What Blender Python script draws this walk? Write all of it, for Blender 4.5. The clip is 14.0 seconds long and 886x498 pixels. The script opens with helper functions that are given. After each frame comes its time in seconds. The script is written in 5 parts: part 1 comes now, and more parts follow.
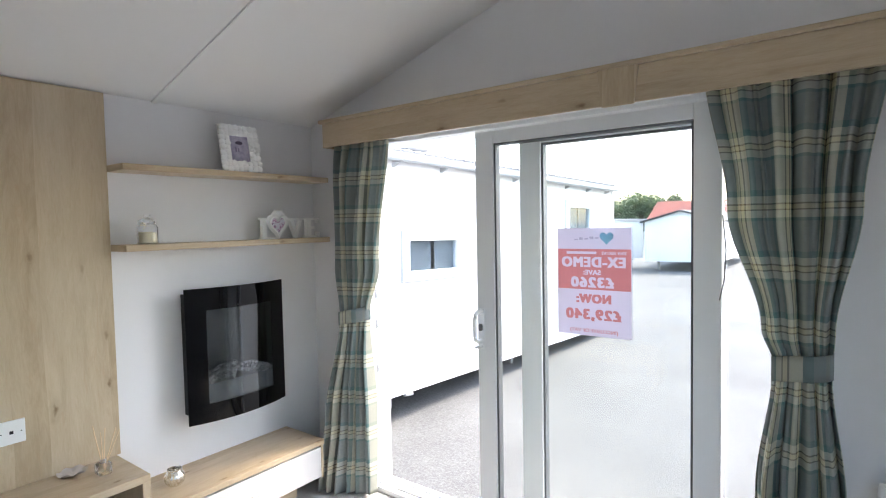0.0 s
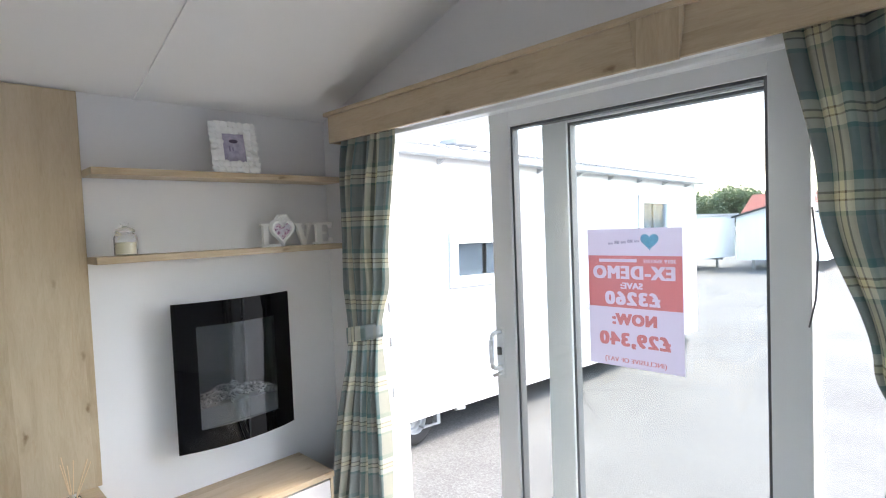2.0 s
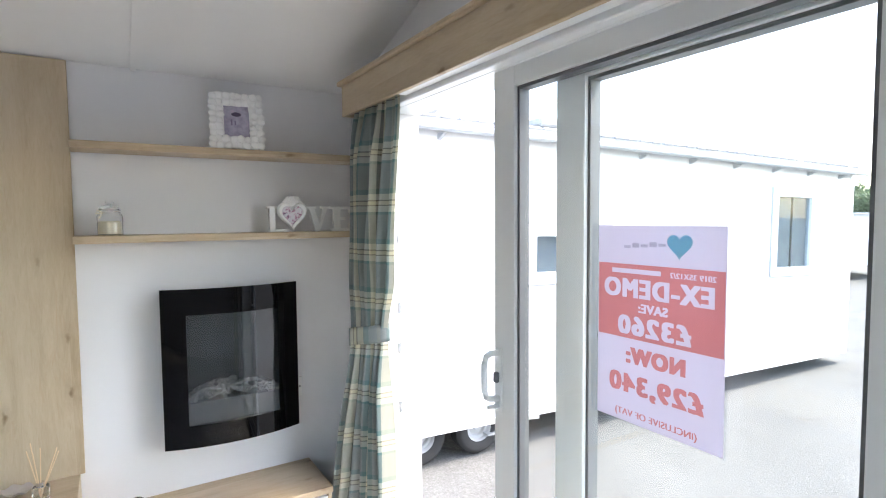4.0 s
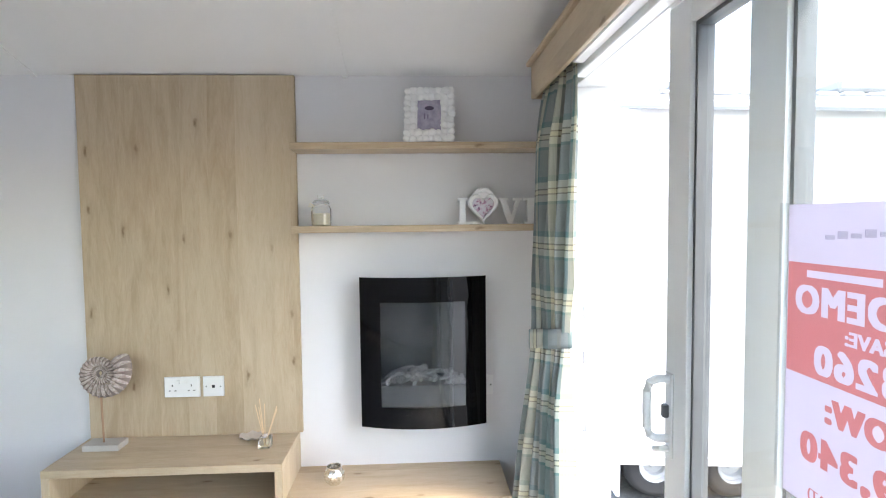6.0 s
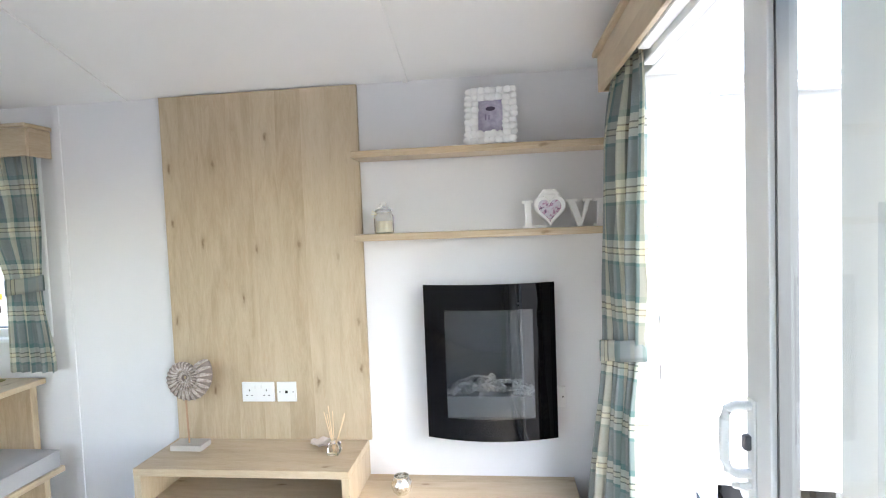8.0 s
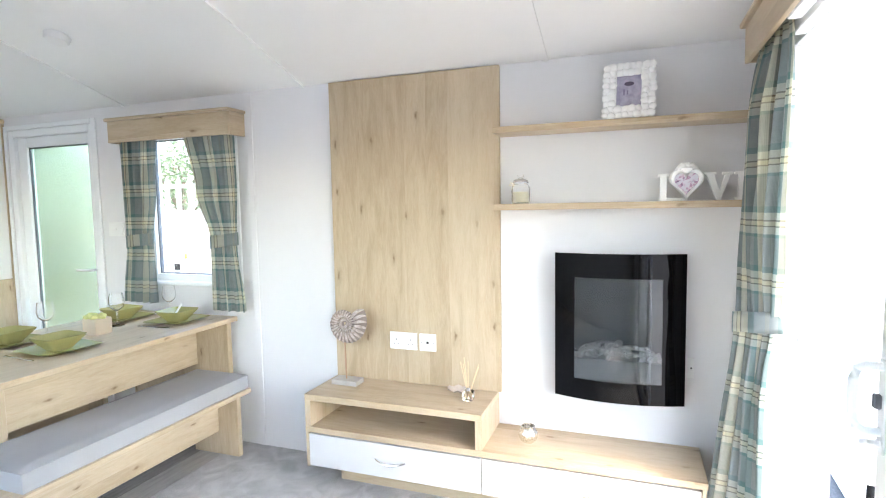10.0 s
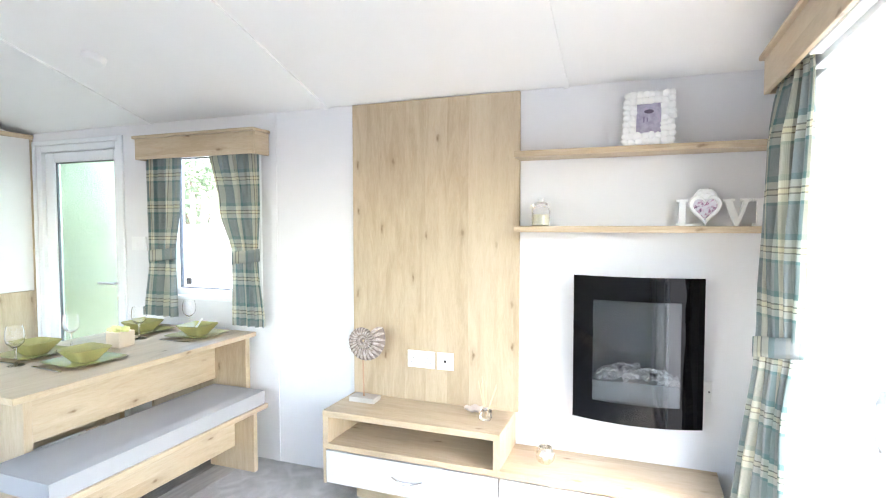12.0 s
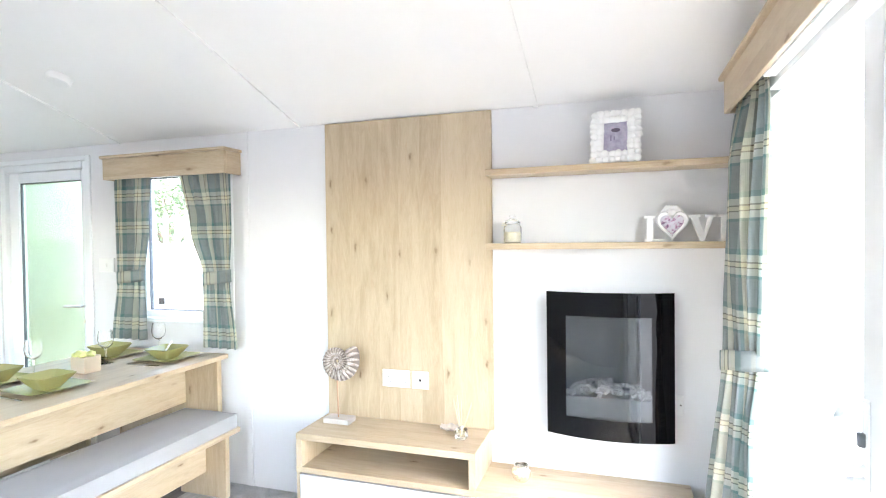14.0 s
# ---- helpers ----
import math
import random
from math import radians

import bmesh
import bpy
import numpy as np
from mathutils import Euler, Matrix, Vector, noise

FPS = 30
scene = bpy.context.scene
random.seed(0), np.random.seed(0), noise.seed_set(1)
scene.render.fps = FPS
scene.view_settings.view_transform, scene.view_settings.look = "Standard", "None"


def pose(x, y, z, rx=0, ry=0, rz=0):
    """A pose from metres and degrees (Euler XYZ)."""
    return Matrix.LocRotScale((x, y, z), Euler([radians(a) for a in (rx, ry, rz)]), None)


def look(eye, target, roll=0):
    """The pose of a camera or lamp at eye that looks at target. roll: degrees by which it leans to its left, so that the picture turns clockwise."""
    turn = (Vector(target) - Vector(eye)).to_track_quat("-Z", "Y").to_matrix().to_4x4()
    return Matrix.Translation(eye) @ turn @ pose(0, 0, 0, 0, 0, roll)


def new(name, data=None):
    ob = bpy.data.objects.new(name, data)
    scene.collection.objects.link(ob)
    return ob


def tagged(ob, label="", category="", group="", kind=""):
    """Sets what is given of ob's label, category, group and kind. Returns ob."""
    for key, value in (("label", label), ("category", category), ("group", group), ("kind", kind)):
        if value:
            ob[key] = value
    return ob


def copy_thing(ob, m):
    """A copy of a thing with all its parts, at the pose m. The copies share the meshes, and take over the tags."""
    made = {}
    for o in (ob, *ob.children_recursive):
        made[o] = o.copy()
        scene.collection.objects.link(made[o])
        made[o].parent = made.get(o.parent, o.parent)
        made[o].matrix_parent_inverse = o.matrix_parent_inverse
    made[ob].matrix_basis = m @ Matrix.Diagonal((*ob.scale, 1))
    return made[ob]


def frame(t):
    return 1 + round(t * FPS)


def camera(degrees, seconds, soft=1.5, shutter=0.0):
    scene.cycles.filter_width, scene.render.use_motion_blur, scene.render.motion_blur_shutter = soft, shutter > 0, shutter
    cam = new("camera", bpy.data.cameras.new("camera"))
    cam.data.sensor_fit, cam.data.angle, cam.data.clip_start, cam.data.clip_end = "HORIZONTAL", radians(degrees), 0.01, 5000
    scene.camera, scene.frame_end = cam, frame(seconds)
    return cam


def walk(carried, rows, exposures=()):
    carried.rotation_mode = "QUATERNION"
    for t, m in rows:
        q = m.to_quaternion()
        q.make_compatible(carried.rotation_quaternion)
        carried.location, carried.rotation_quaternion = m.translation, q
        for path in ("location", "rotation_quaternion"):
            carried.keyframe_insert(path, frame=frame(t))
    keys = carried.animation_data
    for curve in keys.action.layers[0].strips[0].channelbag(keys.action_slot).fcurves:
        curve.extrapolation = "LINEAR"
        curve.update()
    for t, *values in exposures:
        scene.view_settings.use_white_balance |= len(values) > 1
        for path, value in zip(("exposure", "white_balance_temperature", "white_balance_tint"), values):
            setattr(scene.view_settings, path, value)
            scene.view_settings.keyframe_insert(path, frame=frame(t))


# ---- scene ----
cam = camera(79.4, 14.0, soft=1.1)
PATH = [
    (0, (2.457, -2.016, 1.408), (1.264, -0.413, 1.313), -1.1),
    (0.5, (2.497, -1.977, 1.408), (1.305, -0.373, 1.314), -1.3),
    (1, (2.493, -1.865, 1.399), (1.229, -0.318, 1.311), -2.1),
    (1.5, (2.439, -1.684, 1.396), (1.046, -0.248, 1.371), -0.3),
    (2, (2.417, -1.535, 1.409), (1.003, -0.123, 1.324), -2.3),
    (2.2, (2.432, -1.49, 1.412), (1.017, -0.08, 1.32), -1.1),
    (4.3, (2.364, -0.854, 1.391), (0.615, 0.108, 1.278), -1.6),
    (4.5, (2.36, -0.8, 1.385), (0.571, 0.087, 1.275), -2.2),
    (5, (2.39, -0.697, 1.394), (0.482, -0.109, 1.276), -0.1),
    (5.5, (2.392, -0.625, 1.381), (0.439, -0.212, 1.263), -1.7),
    (6, (2.297, -0.558, 1.363), (0.303, -0.46, 1.256), -0.6),
    (6.5, (2.24, -0.518, 1.359), (0.242, -0.565, 1.277), -0.9),
    (7, (2.247, -0.488, 1.366), (0.253, -0.626, 1.297), -0.5),
    (7.5, (2.256, -0.457, 1.379), (0.267, -0.638, 1.268), -1.5),
    (8, (2.223, -0.464, 1.378), (0.238, -0.692, 1.282), -2.2),
    (8.5, (2.248, -0.429, 1.372), (0.281, -0.761, 1.227), -0.3),
    (9, (2.316, -0.416, 1.367), (0.389, -0.93, 1.221), -1.0),
    (9.2, (2.343, -0.422, 1.347), (0.438, -1.016, 1.211), -1.2),
    (11.3, (2.473, -0.53, 1.336), (0.613, -1.248, 1.182), -0.4),
    (11.5, (2.472, -0.523, 1.346), (0.608, -1.234, 1.21), 0.4),
    (12, (2.488, -0.523, 1.35), (0.615, -1.218, 1.26), -0.0),
    (12.5, (2.472, -0.51, 1.359), (0.588, -1.178, 1.309), -0.3),
    (13, (2.475, -0.506, 1.361), (0.572, -1.119, 1.333), -0.7),
    (13.5, (2.477, -0.495, 1.363), (0.564, -1.079, 1.336), -0.8),
    (14, (2.48, -0.493, 1.365), (0.58, -1.117, 1.33), -0.7),
]
EXPOSURES = [(t, stops, 7150, 11) for t, stops in [(0, 3.14), (2.2, 3.17), (4.5, 3.33), (6.5, 3.65), (8.0, 3.90), (9.2, 4.17), (11.5, 4.49), (12.5, 4.66), (14.0, 4.70)]]
walk(cam, [(t, look(eye, target, roll)) for t, eye, target, roll in PATH], EXPOSURES)

# ---- sky and sun: a bright, thinly overcast day ----
world = bpy.data.worlds.new("sky")
scene.world = world
world.use_nodes = True
wn = world.node_tree
sky = wn.nodes.new("ShaderNodeTexSky")
sky.sky_type = "NISHITA"
sky.sun_disc = False
sky.sun_elevation = radians(57)
sky.sun_rotation = radians(27)
sky.air_density, sky.dust_density, sky.ozone_density = 1.0, 2.0, 1.0
wn.nodes["Background"].inputs[1].default_value = 0.15
wn.links.new(sky.outputs[0], wn.nodes["Background"].inputs[0])
sun = new("sun", bpy.data.lights.new("sun", "SUN"))
sun.data.energy, sun.data.angle, sun.data.color = 0.8, radians(14), (1.0, 0.96, 0.9)
sun.matrix_world = look((4, 8, 14), (0, 0, 0))


# ---- materials ----
def material(name, colour=(0.8, 0.8, 0.8), rough=0.5, metal=0.0, spec=0.5):
    m = bpy.data.materials.new(name)
    m.use_nodes = True
    b = m.node_tree.nodes["Principled BSDF"]
    b.inputs["Base Color"].default_value = (*colour, 1)
    b.inputs["Roughness"].default_value = rough
    b.inputs["Metallic"].default_value = metal
    b.inputs["Specular IOR Level"].default_value = spec
    return m


def node(m, kind, **values):
    n = m.node_tree.nodes.new(kind)
    for key, value in values.items():
        n.inputs[key.replace("_", " ")].default_value = value
    return n


def link(m, a, b):
    m.node_tree.links.new(a, b)


def principled(m):
    return m.node_tree.nodes["Principled BSDF"]


def coords(m, scale=(1, 1, 1), which="Object"):
    tc = m.node_tree.nodes.new("ShaderNodeTexCoord")
    mp = m.node_tree.nodes.new("ShaderNodeMapping")
    mp.inputs["Scale"].default_value = scale
    link(m, tc.outputs[which], mp.inputs["Vector"])
    return mp.outputs[0]


def noise_of(m, vec, scale, detail=4.0, rough=0.55, distort=0.0):
    n = node(m, "ShaderNodeTexNoise", Scale=scale, Detail=detail, Roughness=rough, Distortion=distort)
    link(m, vec, n.inputs["Vector"])
    return n.outputs["Fac"]


def ramp(m, fac, stops, constant=False):
    r = m.node_tree.nodes.new("ShaderNodeValToRGB")
    el = r.color_ramp.elements
    while len(el) < len(stops):
        el.new(0.5)
    for e, (p, c) in zip(el, stops):
        e.position, e.color = p, (*c, 1)
    if constant:
        r.color_ramp.interpolation = "CONSTANT"
    link(m, fac, r.inputs[0])
    return r.outputs[0]


def mix(m, fac, a, b, mode="MIX"):
    n = m.node_tree.nodes.new("ShaderNodeMix")
    n.data_type, n.blend_type = "RGBA", mode
    for value, sock in ((fac, n.inputs[0]), (a, n.inputs[6]), (b, n.inputs[7])):
        if isinstance(value, (int, float)):
            sock.default_value = value
        elif isinstance(value, tuple):
            sock.default_value = (*value, 1)
        else:
            link(m, value, sock)
    return n.outputs[2]


def maths(m, op, a, b=0.0):
    n = m.node_tree.nodes.new("ShaderNodeMath")
    n.operation = op
    for value, sock in ((a, n.inputs[0]), (b, n.inputs[1])):
        if isinstance(value, (int, float)):
            sock.default_value = value
        else:
            link(m, value, sock)
    return n.outputs[0]


def bump(m, height, strength, distance=0.002):
    n = node(m, "ShaderNodeBump", Strength=strength, Distance=distance)
    link(m, height, n.inputs["Height"])
    link(m, n.outputs[0], principled(m).inputs["Normal"])


def painted(name, colour, rough, grain=600, relief=0.12, mottling=0.04, spec=0.4):
    """Paint or faced board: faint large mottling, fine relief, uneven gloss."""
    m = material(name, colour, rough, spec=spec)
    v = coords(m)
    big = noise_of(m, v, 2.5, 3)
    fine = noise_of(m, v, grain, 2)
    dark = tuple(c * (1 - 2 * mottling) for c in colour)
    link(m, ramp(m, big, [(0.3, dark), (0.7, colour)]), principled(m).inputs["Base Color"])
    r = node(m, "ShaderNodeMapRange", To_Min=rough - 0.06, To_Max=rough + 0.08)
    link(m, noise_of(m, v, 9, 4), r.inputs["Value"])
    link(m, r.outputs[0], principled(m).inputs["Roughness"])
    bump(m, fine, relief, 0.0006)
    return m


def oak(name, axis, tone=1.0, rough=0.42):
    """Pale knotty oak foil printed in strips; axis is the way that the grain runs."""
    m = material(name, (0.5, 0.38, 0.22), rough, spec=0.35)
    tc = m.node_tree.nodes.new("ShaderNodeTexCoord")
    sep = m.node_tree.nodes.new("ShaderNodeSeparateXYZ")
    link(m, tc.outputs["Object"], sep.inputs[0])
    run = sep.outputs["xyz".index(axis)]
    others = [sep.outputs[k] for k in range(3) if "xyz"[k] != axis]
    side = maths(m, "ADD", others[0], others[1])
    wobble = maths(m, "MULTIPLY", noise_of(m, coords(m), 0.9, 1), 0.05)
    strip = maths(m, "FLOOR", maths(m, "DIVIDE", maths(m, "ADD", side, wobble), 0.112))
    wn_ = m.node_tree.nodes.new("ShaderNodeTexWhiteNoise")
    wn_.noise_dimensions = "1D"
    link(m, strip, wn_.inputs["W"])
    rand = wn_.outputs["Value"]
    comb = m.node_tree.nodes.new("ShaderNodeCombineXYZ")
    link(m, side, comb.inputs[0])
    link(m, maths(m, "ADD", maths(m, "MULTIPLY", run, 0.06), maths(m, "MULTIPLY", rand, 7.0)), comb.inputs[1])
    v = comb.outputs[0]
    figure = m.node_tree.nodes.new("ShaderNodeCombineXYZ")
    link(m, side, figure.inputs[0])
    link(m, maths(m, "ADD", maths(m, "MULTIPLY", run, 0.15), maths(m, "MULTIPLY", rand, 9.0)), figure.inputs[1])
    wide = noise_of(m, figure.outputs[0], 11, 4, 0.55, 1.4)
    fibre = noise_of(m, figure.outputs[0], 55, 6, 0.68, 1.6)
    hair = noise_of(m, v, 420, 3, 0.6)
    a, b, c = ((0.440, 0.336, 0.218), (0.528, 0.420, 0.288), (0.595, 0.488, 0.352))
    a, b, c = (tuple(x * tone for x in t) for t in (a, b, c))
    fac = maths(m, "ADD", maths(m, "ADD", maths(m, "MULTIPLY", wide, 0.55), maths(m, "MULTIPLY", fibre, 0.36)), maths(m, "MULTIPLY", rand, 0.12))
    col = ramp(m, fac, [(0.35, a), (0.51, b), (0.69, c)])
    tan = ramp(m, noise_of(m, figure.outputs[0], 24, 3, 0.6, 2.0), [(0.58, (0, 0, 0)), (0.70, (1, 1, 1))])
    col = mix(m, maths(m, "MULTIPLY", tan, 0.32), col, (0.50 * tone, 0.345 * tone, 0.215 * tone))
    pores = ramp(m, noise_of(m, v, 190, 4, 0.7), [(0.60, (0, 0, 0)), (0.70, (1, 1, 1))])
    col = mix(m, maths(m, "MULTIPLY", pores, 0.22), col, (0.36 * tone, 0.25 * tone, 0.14 * tone))
    col = mix(m, maths(m, "MULTIPLY", ramp(m, hair, [(0.54, (0, 0, 0)), (0.72, (1, 1, 1))]), 0.16), col, (0.40 * tone, 0.285 * tone, 0.165 * tone))
    kc = m.node_tree.nodes.new("ShaderNodeCombineXYZ")
    link(m, maths(m, "MULTIPLY", side, 8.5), kc.inputs[0])
    link(m, maths(m, "MULTIPLY", run, 2.9), kc.inputs[1])
    nz = noise_of(m, coords(m), 22, 2)
    link(m, maths(m, "MULTIPLY", nz, 0.2), kc.inputs[2])
    add = m.node_tree.nodes.new("ShaderNodeVectorMath")
    add.operation = "ADD"
    nc = m.node_tree.nodes.new("ShaderNodeCombineXYZ")
    link(m, maths(m, "MULTIPLY", nz, 0.16), nc.inputs[0])
    link(m, maths(m, "MULTIPLY", nz, 0.10), nc.inputs[1])
    link(m, kc.outputs[0], add.inputs[0])
    link(m, nc.outputs[0], add.inputs[1])
    vo = node(m, "ShaderNodeTexVoronoi", Scale=1.0)
    vo.voronoi_dimensions = "2D"
    link(m, add.outputs[0], vo.inputs["Vector"])
    pick = ramp(m, vo.outputs["Color"], [(0.5, (0, 0, 0)), (0.56, (1, 1, 1))])
    uneven = maths(m, "MULTIPLY", vo.outputs["Distance"], maths(m, "ADD", maths(m, "MULTIPLY", noise_of(m, coords(m), 38, 4, 0.7), 1.5), 0.30))
    k = ramp(m, uneven, [(0.020, (1, 1, 1)), (0.048, (0.62, 0.62, 0.62)), (0.075, (0.20, 0.20, 0.20)), (0.22, (0, 0, 0))])
    col = mix(m, maths(m, "MULTIPLY", maths(m, "MULTIPLY", k, pick), 0.78), col, (0.19 * tone, 0.115 * tone, 0.055 * tone))
    link(m, col, principled(m).inputs["Base Color"])
    bump(m, hair, 0.12, 0.0005)
    return m


def clear_glass(name, tint=(1, 1, 1), gloss=0.025):
    """Thin window glass: mostly clear, with a sharp reflection at its own gloss."""
    m = bpy.data.materials.new(name)
    m.use_nodes = True
    n = m.node_tree
    n.nodes.remove(n.nodes["Principled BSDF"])
    t = node(m, "ShaderNodeBsdfTransparent", Color=(*tint, 1))
    g = node(m, "ShaderNodeBsdfGlossy", Roughness=0.01)
    f = n.nodes.new("ShaderNodeLayerWeight")
    x = n.nodes.new("ShaderNodeMixShader")
    shine = maths(m, "ADD", maths(m, "MULTIPLY", maths(m, "POWER", f.outputs["Facing"], 4.0), 0.55), gloss)
    link(m, shine, x.inputs[0])
    link(m, t.outputs[0], x.inputs[1])
    link(m, g.outputs[0], x.inputs[2])
    link(m, x.outputs[0], n.nodes["Material Output"].inputs[0])
    return m


def solid_glass(name, colour=(1, 1, 1), rough=0.0):
    m = material(name, colour, rough)
    principled(m).inputs["Transmission Weight"].default_value = 1.0
    principled(m).inputs["IOR"].default_value = 1.45
    return m


def plaid(name):
    """Woven check in sage, teal, cream and straw, from the cloth's own metres."""
    m = material(name, (0.4, 0.45, 0.42), 0.9, spec=0.1)
    uv = coords(m, which="UV")
    sep = m.node_tree.nodes.new("ShaderNodeSeparateXYZ")
    link(m, uv, sep.inputs[0])
    base, edge_, dark = (0.305, 0.342, 0.338), (0.155, 0.262, 0.258), (0.20, 0.165, 0.125)
    def bands(sock, period, pale, mid, ochre):
        x = maths(m, "FRACT", maths(m, "DIVIDE", sock, period))
        return ramp(m, x, [(0.0, edge_), (0.055, base), (0.255, ochre), (0.345, base), (0.545, edge_), (0.60, pale), (0.715, dark), (0.742, mid), (0.812, dark), (0.838, pale), (0.955, edge_)], True)
    u = bands(sep.outputs[0], 0.192, (0.73, 0.70, 0.56), (0.80, 0.73, 0.48), (0.365, 0.365, 0.31))
    w = bands(sep.outputs[1], 0.188, (0.66, 0.67, 0.60), (0.74, 0.70, 0.52), base)
    thread = node(m, "ShaderNodeTexWave", Scale=260.0, Distortion=0.5)
    link(m, uv, thread.inputs["Vector"])
    col = mix(m, 0.5, u, w)
    col = mix(m, 0.18, col, thread.outputs["Color"], "SOFT_LIGHT")
    b = principled(m)
    link(m, col, b.inputs["Base Color"])
    bump(m, noise_of(m, uv, 900, 2), 0.3, 0.0005)
    tr = m.node_tree.nodes.new("ShaderNodeBsdfTranslucent")
    link(m, col, tr.inputs[0])
    x = m.node_tree.nodes.new("ShaderNodeMixShader")
    x.inputs[0].default_value = 0.42
    link(m, b.outputs[0], x.inputs[1])
    link(m, tr.outputs[0], x.inputs[2])
    link(m, x.outputs[0], m.node_tree.nodes["Material Output"].inputs[0])
    return m


WALL = painted("wall_board", (0.782, 0.776, 0.784), 0.5, 500, 0.1, 0.015)
CEIL = painted("ceiling_board", (0.87, 0.87, 0.86), 0.55, 300, 0.25, 0.01)
UPVC = painted("white_upvc", (0.83, 0.85, 0.86), 0.30, 400, 0.03, 0.003, 0.5)
DRAWER = painted("drawer_board", (0.62, 0.61, 0.605), 0.38, 500, 0.04, 0.012)
CREAM = painted("cream_board", (0.76, 0.74, 0.71), 0.38, 500, 0.04, 0.01)
OAK_X, OAK_Y, OAK_Z = oak("oak_along", "x"), oak("oak_across", "y"), oak("oak_upright", "z")
GASKET = material("dark_gasket", (0.12, 0.13, 0.14), 0.5)
CLEAR = clear_glass("window_glass", (0.980, 0.994, 0.990), 0.035)
PLAID = plaid("plaid_cloth")
CHROME = material("chrome", (0.75, 0.75, 0.76), 0.12, 1.0)
WHITE = painted("white_plastic", (0.83, 0.83, 0.82), 0.3, 300, 0.02, 0.005)
BLACK = material("black_glass", (0.002, 0.002, 0.0025), 0.02, spec=0.22)
DARK = material("dark_hole", (0.01, 0.01, 0.01), 0.7)
CARPET = material("grey_carpet", (0.3, 0.3, 0.3), 0.95, spec=0.05)
v = coords(CARPET)
link(CARPET, mix(CARPET, 0.5, ramp(CARPET, noise_of(CARPET, v, 9, 5, 0.6, 1.0), [(0.32, (0.36, 0.355, 0.35)), (0.5, (0.52, 0.515, 0.51)), (0.68, (0.70, 0.695, 0.69))]),
     ramp(CARPET, noise_of(CARPET, v, 260, 4, 0.7), [(0.3, (0.14, 0.14, 0.14)), (0.7, (0.80, 0.79, 0.78))])), principled(CARPET).inputs["Base Color"])
bump(CARPET, noise_of(CARPET, v, 350, 3), 0.9, 0.006)
ASPHALT = material("asphalt", (0.1, 0.1, 0.1), 0.9)
v = coords(ASPHALT)
tar = mix(ASPHALT, 0.5, ramp(ASPHALT, noise_of(ASPHALT, v, 0.7, 7, 0.65), [(0.35, (0.075, 0.076, 0.076)), (0.52, (0.115, 0.117, 0.116)), (0.68, (0.155, 0.157, 0.155))]),
     ramp(ASPHALT, noise_of(ASPHALT, v, 48, 6, 0.8), [(0.36, (0.055, 0.055, 0.055)), (0.5, (0.112, 0.114, 0.113)), (0.64, (0.20, 0.202, 0.199))]))
cr_ = node(ASPHALT, "ShaderNodeTexVoronoi", Scale=0.33)
cr_.feature = "DISTANCE_TO_EDGE"
wob = mix(ASPHALT, 0.16, v, noise_of(ASPHALT, v, 2.2, 5, 0.65), "ADD")
link(ASPHALT, wob, cr_.inputs["Vector"])
crack = maths(ASPHALT, "MULTIPLY", ramp(ASPHALT, cr_.outputs[0], [(0.0, (1, 1, 1)), (0.008, (0, 0, 0))]), ramp(ASPHALT, noise_of(ASPHALT, v, 0.5, 3), [(0.46, (0, 0, 0)), (0.56, (0.7, 0.7, 0.7))]))
link(ASPHALT, mix(ASPHALT, crack, tar, (0.03, 0.03, 0.03)), principled(ASPHALT).inputs["Base Color"])
bump(ASPHALT, noise_of(ASPHALT, v, 60, 4, 0.7), 0.8, 0.008)


# ---- mesh helpers ----
def box(bm, x0, x1, y0, y1, z0, z1, bevel=0.0, seg=1):
    g = bmesh.ops.create_cube(bm, size=1.0, matrix=Matrix.Translation(((x0 + x1) / 2, (y0 + y1) / 2, (z0 + z1) / 2)) @ Matrix.Diagonal((x1 - x0, y1 - y0, z1 - z0, 1)))
    if bevel:
        es = list({e for vv in g["verts"] for e in vv.link_edges})
        bmesh.ops.bevel(bm, geom=es, offset=bevel, segments=seg, affect="EDGES", profile=0.7)
    return bm


def boxes(*rows, bevel=0.0, seg=1):
    bm = bmesh.new()
    for r in rows:
        box(bm, *r, bevel=bevel, seg=seg)
    return bm


def prism(outline, axis, a, b, bevel=0.0):
    """A flat outline (two coordinates a point) pushed along an axis from a to b."""
    bm = bmesh.new()
    def at(p, h):
        return {"x": (h, p[0], p[1]), "y": (p[0], h, p[1]), "z": (p[0], p[1], h)}[axis]
    lo = [bm.verts.new(at(p, a)) for p in outline]
    hi = [bm.verts.new(at(p, b)) for p in outline]
    n = len(outline)
    bm.faces.new(lo)
    bm.faces.new(hi)
    for i in range(n):
        bm.faces.new((lo[i], lo[(i + 1) % n], hi[(i + 1) % n], hi[i]))
    bmesh.ops.recalc_face_normals(bm, faces=bm.faces)
    if bevel:
        bmesh.ops.bevel(bm, geom=list(bm.edges), offset=bevel, segments=1, affect="EDGES")
    return bm


